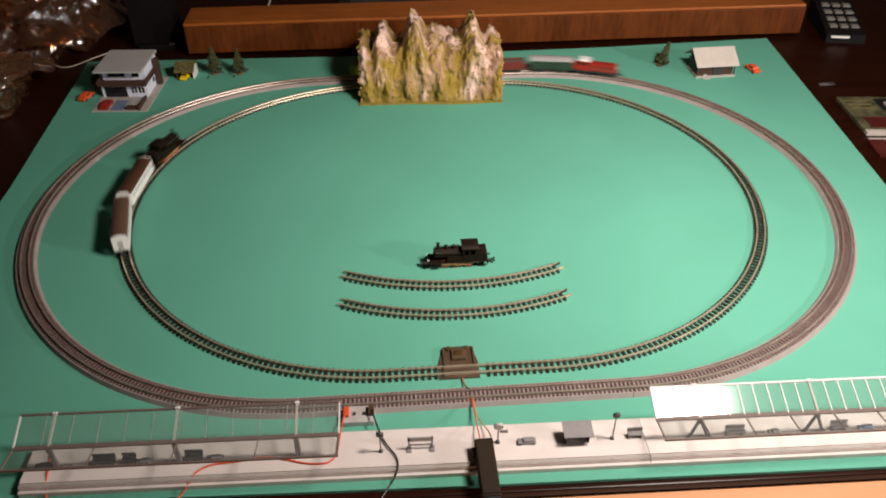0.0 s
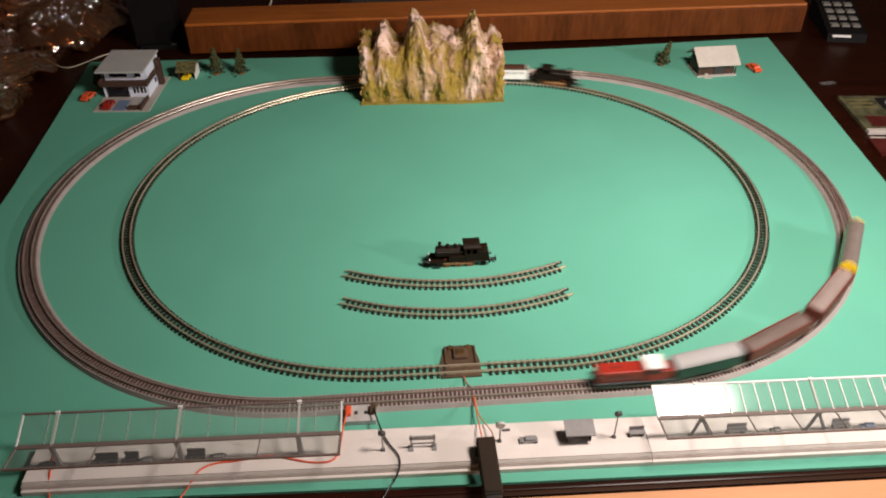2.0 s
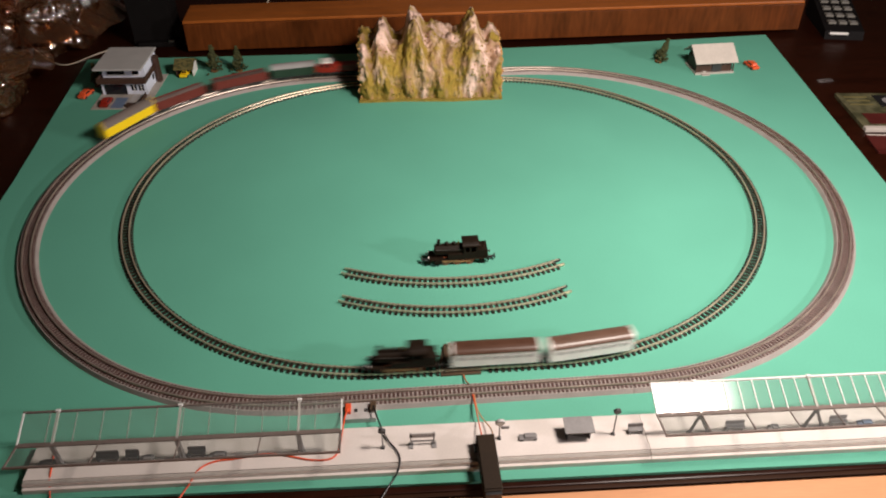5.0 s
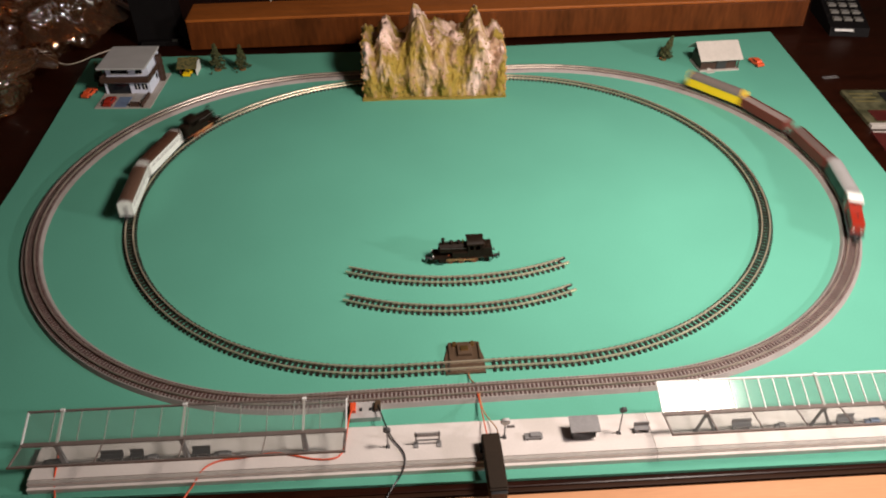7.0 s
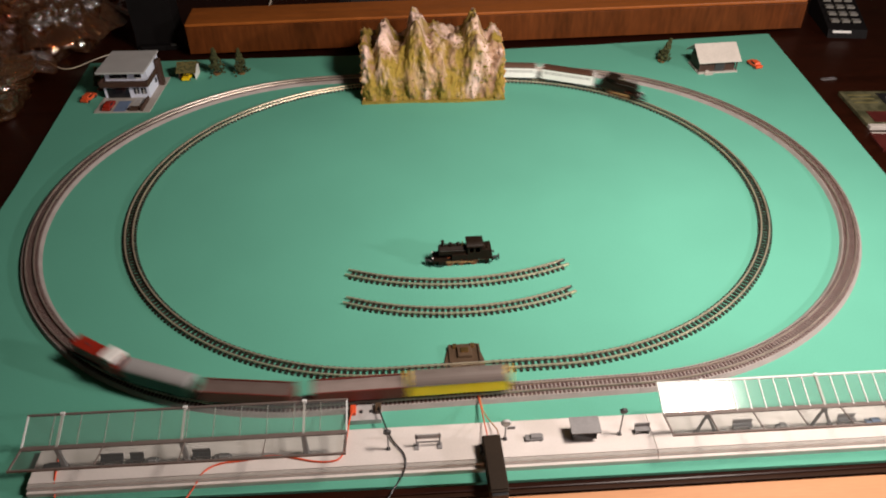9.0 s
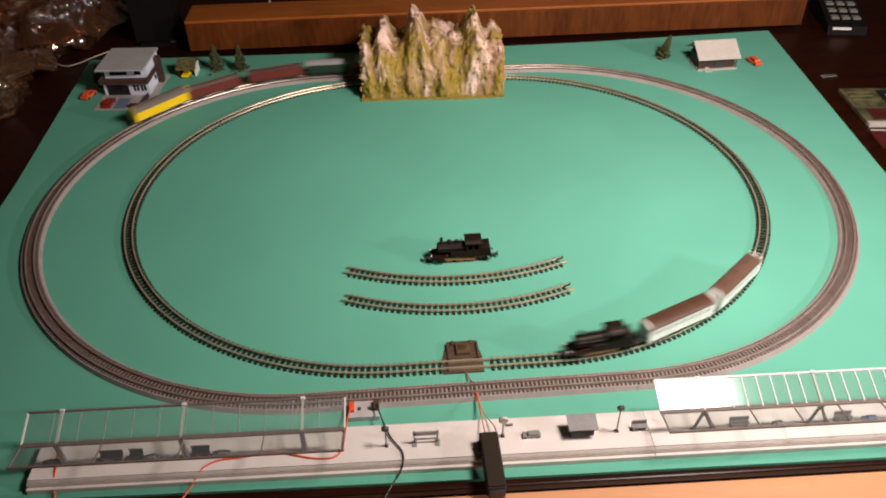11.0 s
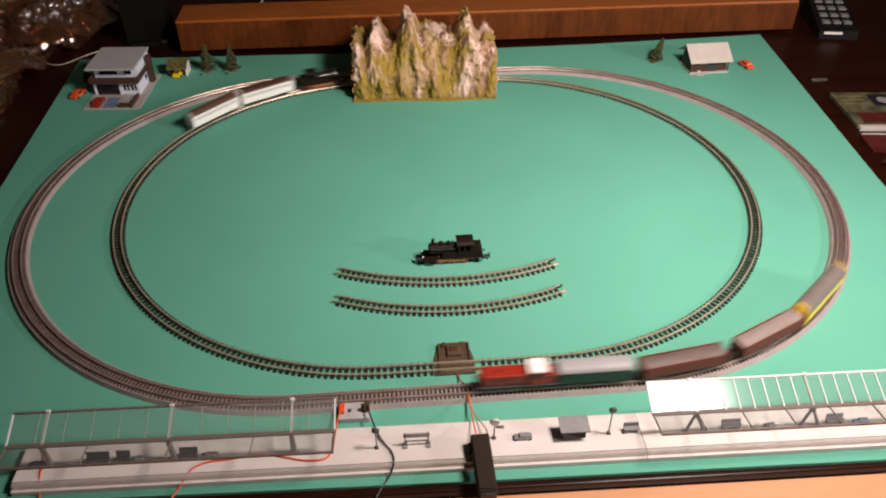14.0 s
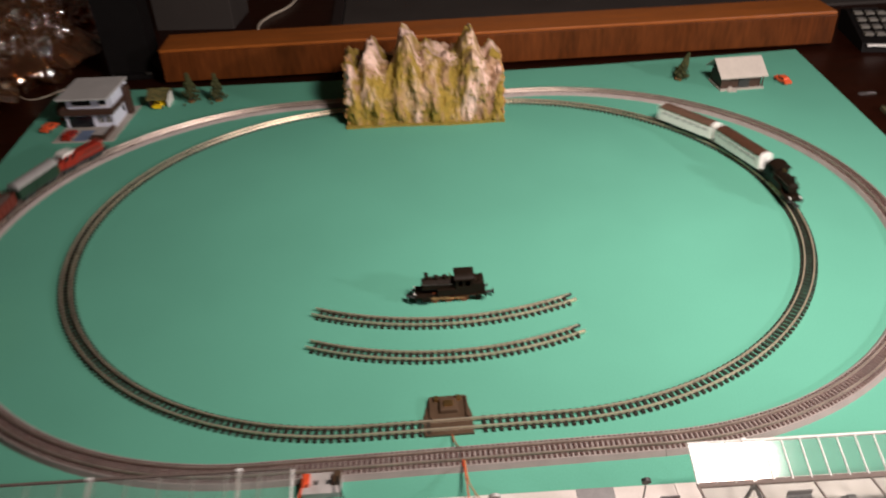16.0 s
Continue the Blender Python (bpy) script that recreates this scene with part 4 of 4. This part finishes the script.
def kiosk(x, y):
    ob = thing("platform_kiosk", on_platform(x, y), "small grey waiting shelter with flat sloping roof", "model kiosk")
    part("back_wall", blocks((0, 0.0045, 0, 0.0220, 0.0010, 0.0130)), GREY, ob)
    for s in (-1, 1):
        part("side_wall", blocks((s * 0.0105, 0, 0, 0.0010, 0.0090, 0.0125)), DARK, ob)
    bm = bmesh.new()
    prism(bm, [(-0.0085, 0.0125), (0.0085, 0.0150), (0.0085, 0.0162), (-0.0085, 0.0137)], -0.0135, 0.0135)
    part("roof", bm, GREY, ob)
    part("bench_seat", blocks((0, 0.0015, 0.0042, 0.0190, 0.0045, 0.0010)), GREY, ob)


def trunk_box(x, y, w, material=GREY, h=0.0042, label="small grey plastic luggage trolley on the platform"):
    ob = thing("luggage_trolley", on_platform(x, y), label, "model trolley", "platform trolleys")
    part("bed", blocks((0, 0, 0.0012, w, 0.0062, 0.0018), bevel=0.0003), material, ob)
    part("cargo", blocks((w * 0.1, 0, 0.0030, w * 0.6, 0.0048, h - 0.0030 + 0.001), bevel=0.0003), material, ob)
    for a in (-1, 1):
        bm = bmesh.new()
        cyl(bm, (a * w * 0.36, -0.0032, 0.0012), (a * w * 0.36, 0.0032, 0.0012), 0.0012, n=8)
        part("axle", bm, DARK, ob)


lamp_post(-0.074, -0.0005, 0.0235, "thin grey platform lamp with a small dark shade")
name_board(-0.038, 0.001)
lamp_post(0.0325, 0.0035, 0.0225, "platform clock with a round white dial", True)
trunk_box(0.059, 0.002, 0.0165)
kiosk(0.105, 0.003)
lamp_post(0.138, 0.002, 0.0320, "tall dark platform lamp post")
bench(0.159, 0.003, 0.0140)
for x, w in ((-0.320, 0.020), (-0.298, 0.012), (-0.241, 0.016), (0.252, 0.018), (0.350, 0.016)):
    bench(x, 0.001, w, 0, DARK if x < 0 else GREY)
for x, w, m in ((-0.372, 0.016, DARK), (-0.285, 0.012, GREY), (-0.222, 0.015, GREY), (0.288, 0.010, GREY), (0.375, 0.014, BLUE)):
    trunk_box(x, -0.001, w, m)

# the grey terminal block beside the outer track, and its wires
block = thing("terminal_block", pose(-0.0965, -0.3835, 0, 0, 0, 1.0), "grey terminal block with red and brown plugs", "terminal block")
part("housing", blocks((0, 0, 0, 0.0300, 0.0200, 0.0062), bevel=0.0006), LIGHTGREY, block)
for x in (-0.0045, 0.0050):
    part("socket", blocks((x, 0.0, 0.0062, 0.0030, 0.0034, 0.0008)), DARK, block)
part("plug", blocks((-0.0118, 0.001, 0.0062, 0.0055, 0.0105, 0.0042), bevel=0.0007), WIRE_RED, block, "red plug")
part("plug", blocks((0.0120, 0.002, 0.0062, 0.0060, 0.0110, 0.0045), bevel=0.0007), PAD, block, "brown plug")
tube("black_cable", [(-0.084, -0.382, 0.0105), (-0.083, -0.388, 0.0135), (-0.078, -0.405, 0.0128), (-0.070, -0.425, 0.0120), (-0.0595, -0.438, 0.0118), (-0.058, -0.450, 0.0112),
                     (-0.063, -0.458, 0.0022), (-0.070, -0.468, 0.0012), (-0.082, -0.490, -0.0035), (-0.09, -0.53, -0.004), (-0.10, -0.60, -0.004)], 0.0008, BLACK, "thin black cable from the terminal block over the platform", "cable")
tube("red_wire", [(-0.108, -0.384, 0.010), (-0.1105, -0.392, 0.012), (-0.1120, -0.415, 0.013), (-0.114, -0.442, 0.0110), (-0.135, -0.4440, 0.0110), (-0.160, -0.437, 0.0112), (-0.178, -0.4330, 0.0112),
                  (-0.205, -0.4385, 0.0110), (-0.225, -0.4395, 0.0110), (-0.238, -0.4480, 0.0110), (-0.243, -0.4560, 0.0040), (-0.250, -0.468, 0.001), (-0.262, -0.495, -0.0035), (-0.28, -0.55, -0.004)],
     0.0008, WIRE_RED, "bright red wire trailing over the platform", "wire")
tube("red_wire", [(-0.372, -0.420, 0.0112), (-0.3685, -0.434, 0.0113), (-0.366, -0.4510, 0.0105), (-0.3655, -0.4580, 0.0030), (-0.363, -0.466, 0.001), (-0.357, -0.490, -0.0035), (-0.35, -0.55, -0.004)],
     0.0008, WIRE_RED, "bright red wire over the platform's end", "wire")

# the black switch box hanging over the edge, and its leads
switch = thing("switch_box", pose(0.0200, -0.4605, 0.0140, 7, 0, 3), "black plastic switch box lying over the platform's edge", "switch box")
part("case", blocks((0, 0.002, -0.0060, 0.0168, 0.0560, 0.0130), bevel=0.0014), MATTBLACK, switch)
part("lid", blocks((0, 0.002, 0.0071, 0.0150, 0.0520, 0.0012), bevel=0.0004), MATTBLACK, switch)
part("slider", blocks((-0.0095, 0.020, -0.002, 0.0030, 0.0080, 0.0040)), BLACK, switch)
part("end_cap", blocks((0, -0.0275, -0.0054, 0.0142, 0.0030, 0.0116), bevel=0.0005), BLACK, switch)
tube("feeder_wire", [(0.014, -0.366, 0.005), (0.0145, -0.380, 0.006), (0.0160, -0.395, 0.010), (0.0215, -0.410, 0.014), (0.0265, -0.424, 0.020), (0.0255, -0.434, 0.022)], 0.0006, COPPER_TAN, "thin tan feeder wire to the switch box", "wire")
tube("feeder_wire", [(0.0125, -0.366, 0.005), (0.0140, -0.384, 0.007), (0.0145, -0.400, 0.012), (0.0150, -0.418, 0.018), (0.0160, -0.434, 0.022)], 0.0006, WIRE_RED, "thin red-brown feeder wire to the switch box", "wire")
tube("feeder_wire", [(0.0055, -0.338, 0.0022), (0.0060, -0.346, 0.0020), (0.0095, -0.3545, 0.0065)], 0.0008, TERRACOTTA, "short brown wire between the two tracks", "wire")
tube("feeder_wire", [(0.0180, -0.488, 0.006), (0.015, -0.500, 0.000), (0.012, -0.53, -0.004), (0.02, -0.60, -0.0042)], 0.0006, WIRE_WHITE, "thin pale wire from the switch box", "wire")
tube("feeder_wire", [(0.0250, -0.488, 0.006), (0.0240, -0.500, 0.000), (0.0220, -0.53, -0.004), (0.03, -0.62, -0.0042)], 0.0006, WIRE_RED, "thin red wire from the switch box", "wire")

# ---- round the felt ----
def film_bag(x, y, z, sx, sy, sz, seed, material, label, rz=0.0, cells=6.0):
    """A heap of crumpled air-pillow film: many small taut pillows with creases between them."""
    bm = bmesh.new()
    bmesh.ops.create_icosphere(bm, subdivisions=6, radius=1.0)
    off = Vector((seed * 7.3, seed * 3.1, seed))
    for v in bm.verts:
        p = v.co.copy()
        bend = Vector((noise.noise(p * 2 + off), noise.noise(p * 2 - off), noise.noise(p * 2 + off * 2)))
        q = p * cells * 0.45 + off + bend * 0.7
        d = 0.30 * noise.noise(p * 1.3 + off) + 0.10 - 0.24 * abs(noise.noise(q)) - 0.13 * abs(noise.noise(q * 2.1)) - 0.07 * abs(noise.noise(q * 4.3))
        near = noise.voronoi(p * cells + off + bend)[0]
        d += 0.05 * min(1.0, (near[1] - near[0]) * 3) + 0.040 * abs(noise.noise(q * 6.0 + off)) + 0.024 * noise.noise(q * 11.0) + 0.010 * noise.noise(q * 21.0)
        p *= 0.86 + d
        v.co = (p.x * sx, p.y * sy, max(p.z, -0.55) * sz)
    low = min(v.co.z for v in bm.verts)
    for v in bm.verts:
        v.co.z -= low
    ob = thing("plastic_bag", pose(x, y, z, 0, 0, rz), label, "plastic bag", "plastic bags")
    part("film", bm, material, ob, smooth=True)
    for side in (-1, 1):
        bm = bmesh.new()
        rows = []
        for k in range(41):
            a = math.pi * (0.15 + 0.7 * k / 40) * side
            rows.append([bm.verts.new(((0.92 + 0.16 * w) * sx * math.cos(a), (0.92 + 0.16 * w) * sy * math.sin(a),
                                       sz * (0.55 + 0.18 * noise.noise((k * 0.21, seed, side)) - 0.10 * w + 0.05 * math.sin(k * 0.9 + w)))) for w in (0, 1, 2)])
        for a, b in zip(rows, rows[1:]):
            for w in (0, 1):
                bm.faces.new((a[w], a[w + 1], b[w + 1], b[w]))
        part("sealed_edge", bm, material, ob, "flat sealed edge of the film", smooth=True)
    return ob


film_bag(-0.755, 0.620, TOP, 0.155, 0.145, 0.110, 1.0, BAG, "crumpled clear plastic packing bag beside the felt", 20)
film_bag(-0.750, 0.290, TOP, 0.085, 0.150, 0.080, 2.0, BAG_DULL, "crumpled plastic packing film with painted warm sheen beside the felt", -8, 3.4)
film_bag(-0.960, 0.430, TOP, 0.130, 0.190, 0.120, 3.0, BAG, "crumpled clear plastic bag at the table's side", 35)
film_bag(-0.93, 0.86, TOP, 0.16, 0.12, 0.13, 5.0, BAG_DULL, "crumpled plastic bag with painted warm sheen behind the others", 12)

tube("white_cord", [(-0.790, 0.545, 0.035), (-0.745, 0.500, 0.030), (-0.712, 0.470, 0.012), (-0.686, 0.455, 0.001), (-0.660, 0.438, 0.0), (-0.640, 0.452, 0.0), (-0.622, 0.478, 0.001), (-0.600, 0.500, 0.001)], 0.0009, WIRE_WHITE, "thin pale cord curving from the plastic bags to the felt", "cord")
tube("white_cord", [(-0.345, 0.66, 0.0), (-0.335, 0.74, 0.0), (-0.345, 0.80, 0.0), (-0.325, 0.86, 0.0), (-0.29, 0.92, 0.0), (-0.285, 1.05, 0.0), (-0.30, 1.2, 0.0)], 0.0022, WIRE_WHITE, "pale cord lying behind the wooden board", "cord")

# the black stand at the far left corner
stand = thing("black_stand", pose(-0.518, 0.545, TOP, 0, 0, 4), "tall black plastic stand with a flared foot", "stand")
bm = bmesh.new()
prism(bm, [(-0.042, 0.0), (0.044, 0.0), (0.045, 0.010), (0.036, 0.022), (0.033, 0.16), (0.030, 0.42), (-0.044, 0.42), (-0.042, 0.16), (-0.040, 0.02)], -0.012, 0.050, "y")
part("column", bm, SOOT, stand)
part("foot", blocks((0.012, 0.012, 0.0, 0.090, 0.075, 0.010), bevel=0.002), SOOT, stand)
part("clip", blocks((0.030, -0.0265, 0.010, 0.010, 0.003, 0.004)), STEEL, stand, "small bright clip")

# a dark mat and cupboards behind
mat_thing = thing("dark_mat", pose(0.62, 1.08, TOP, 0, 0, 2), "large dark grey mat with black border behind the wooden board", "mat")
part("pad", blocks((0, 0, 0, 1.60, 0.66, 0.006), bevel=0.002), MATGREY, mat_thing)
part("border", blocks((-0.812, 0, 0, 0.022, 0.66, 0.009), bevel=0.002), BLACK, mat_thing)
cup = thing("cupboard", pose(0.1, 1.62, TOP), "dark wooden cupboard standing at the back of the table", "cupboard")
part("body", blocks((0, 0, 0, 2.2, 0.30, 0.90)), DARKCUP, cup)
for k in range(4):
    d = part("door", blocks((-0.825 + 0.55 * k, -0.158, 0.02, 0.53, 0.016, 0.86), bevel=0.003), DARKCUP, cup)
    part("handle", blocks((-0.60 + 0.55 * k, -0.172, 0.40, 0.012, 0.012, 0.10)), STEEL, d)
carton = thing("grey_carton", pose(-0.47, 0.80, TOP, 0, 0, -4), "dull grey-brown cardboard carton behind the wooden board", "carton")
part("body", blocks((0, 0.05, 0, 0.16, 0.12, 0.10), bevel=0.002), MATGREY, carton)
part("flap", blocks((0, 0.05, 0.1002, 0.158, 0.058, 0.002)), MATGREY, carton)

# telephone handset beside the felt's far corner
phone = thing("cordless_phone", pose(0.792, 0.555, TOP, 0, 0, -8) @ Matrix.Scale(0.76, 4), "black cordless telephone with pale keys", "telephone")
bm = bmesh.new()
prism(bm, [(-0.085, 0.0), (0.085, 0.0), (0.095, 0.046), (0.060, 0.052), (-0.078, 0.020)], -0.047, 0.047, "x")
part("base", bm, SOOT, phone)
for r in range(4):
    for c in range(3):
        y = -0.046 + 0.030 * r
        k = part("key", blocks((-0.026 + 0.026 * c, y, 0.0232 + (y + 0.078) * 0.2319 - 0.003, 0.019, 0.018, 0.0055), bevel=0.001), KEYPAD, phone, "pale key")
        part("key_mark", blocks((-0.026 + 0.026 * c, y, 0.0232 + (y + 0.078) * 0.2319 + 0.0026, 0.009, 0.003, 0.0006)), GREY, k)
# white block paints the highlight along the body's lower edge
part("highlight_strip", blocks((-0.016, -0.0855, 0.014, 0.044, 0.004, 0.005)), WHITE, phone, "white strip painted as the body's highlight")
part("screen", blocks((0, 0.074, 0.0490, 0.060, 0.014, 0.003)), GLASS, phone)

tray = thing("card_packet", pose(0.754, 0.200, TOP, 0, 0, -3), "flat printed card packet with pale rim and dark red field", "card packet")
part("card", blocks((0, 0, 0, 0.190, 0.118, 0.005), bevel=0.001), PAPER, tray, "greenish printed card")
part("rim", blocks((0, -0.060, 0, 0.192, 0.010, 0.0065), bevel=0.001), STONE, tray, "pale rim")
part("rim", blocks((-0.094, 0, 0, 0.006, 0.110, 0.0065), bevel=0.001), PAPER, tray)
part("printed_field", blocks((0.004, -0.030, 0.005, 0.170, 0.034, 0.0006)), PAPER_RED, tray, "dark red printed field")
part("picture_field", blocks((-0.022, 0.030, 0.005, 0.034, 0.040, 0.0006)), BLACK, tray, "dark picture")
bm = bmesh.new()
cyl(bm, (-0.020, 0.030, 0.0056), (-0.020, 0.030, 0.0062), 0.010, n=20)
part("emblem", bm, GREY, tray)
for k in range(3):
    part("writing_bar", blocks((-0.068, 0.044 - 0.013 * k, 0.005, 0.038, 0.004, 0.0005)), MOSSROOF, tray)
sleeve = thing("card_sleeve", pose(0.720, 0.095, TOP, 0, 0, -5), "dark red glossy card sleeve lying beside the felt", "card sleeve")
part("card", blocks((0, 0, 0, 0.150, 0.052, 0.004), bevel=0.0008), PAPER_RED, sleeve)
part("pale_edge", blocks((0, 0.0245, 0.004, 0.146, 0.003, 0.0006)), STONE, sleeve)
# steel bars added where only a glint shows on the table
clip = thing("glint_bars", pose(0.672, 0.318, TOP, 0, 0, 8), "small metal bars added for a glint on the dark table", "clip")
for y in (0.0, 0.006):
    part("wire", blocks((0, y, 0, 0.026, 0.0012, 0.0012)), STEEL, clip)
part("bend", blocks((0.0135, 0.003, 0, 0.0012, 0.0072, 0.0012)), STEEL, clip)
film_bag(0.705, 0.030, TOP, 0.062, 0.034, 0.020, 9.0, BAG, "small scrap of clear packing film beside the felt", 10)

# ---- the loose engine on the felt ----
steam_loco(pose(0.0110, -0.1515, 0.0, 0, 0, 182.4), "small black model tank engine standing on the felt")

# ---- the two trains ----
INNER_RAIL, OUTER_RAIL = 0.0043, 0.0072
inner_train = [
    (steam_loco(pose(0, 0, 0), "small black model tank engine pulling two coaches"), 0.0460, 0.030),
    (coach("white model coach with dark brown roof behind the engine", 0.0430, CREAM, BROWNROOF, wcol=LIGHTGREY), 0.1390, 0.030),
    (coach("white model coach with lighter brown roof at the train's end", 0.0430, CREAM, TANROOF, wcol=LIGHTGREY), 0.2375, 0.030),
]
outer_train = [
    (diesel("red model diesel engine with a pale cab roof", 0.0405), 0.0530, 0.026),
    (van("dark green covered model wagon with a white roof", 0.0360, GREENBODY, PALEROOF), 0.1280, 0.024),
    (freight("oxide red open model wagon with dark grey load", 0.0450, OXIDE, WARMGREY), 0.2195, 0.030),
    (freight("oxide red open model wagon with pale grey load", 0.0450, OXIDE, PALELOAD), 0.3270, 0.030),
    (coach("bright yellow covered model wagon with rounded silver-grey roof", 0.0470, YELLOW, SILVER, "yellow_wagon", 0, tall=0.0140, rise=0.0085), 0.4220, 0.033),
]


def inner_head(t):
    s = 2.078 + 0.3445 * t + 0.001706 * t * t
    # it drags a little at first and gains now and then
    for gain, when, span in ((-0.033, 0.85, 0.6), (0.010, 8.0, 0.5), (0.050, 14.72, 0.6)):
        s += gain * math.exp(-((t - when) / span) ** 2)
    return s


def outer_head(t):
    s = 0.511 + 0.5004 * t
    lap = s % (2 * math.pi * R_OUT + 2 * L_OUT)
    # it gains a little in the two bends
    return s + 0.025 * math.exp(-((lap - 1.27) / 0.34) ** 2) + 0.014 * math.exp(-((lap - 2.32) / 0.2) ** 2)


def motions():
    for train, head, shape, z in ((inner_train, inner_head, INNER, INNER_RAIL), (outer_train, outer_head, OUTER, OUTER_RAIL)):
        for ob, back, bogie in train:
            rows = []
            for k in range(161):
                t = k / 10
                s = head(t) - back + 10 * (math.pi * 2 * shape[0] + 2 * shape[1])
                xa, ya, _ = on_oval(s + bogie, *shape)
                xb, yb, _ = on_oval(s - bogie, *shape)
                rows.append((t, pose((xa + xb) / 2, (ya + yb) / 2, z, 0, 0, math.degrees(math.atan2(ya - yb, xa - xb)))))
            walk(ob, rows)


motions()
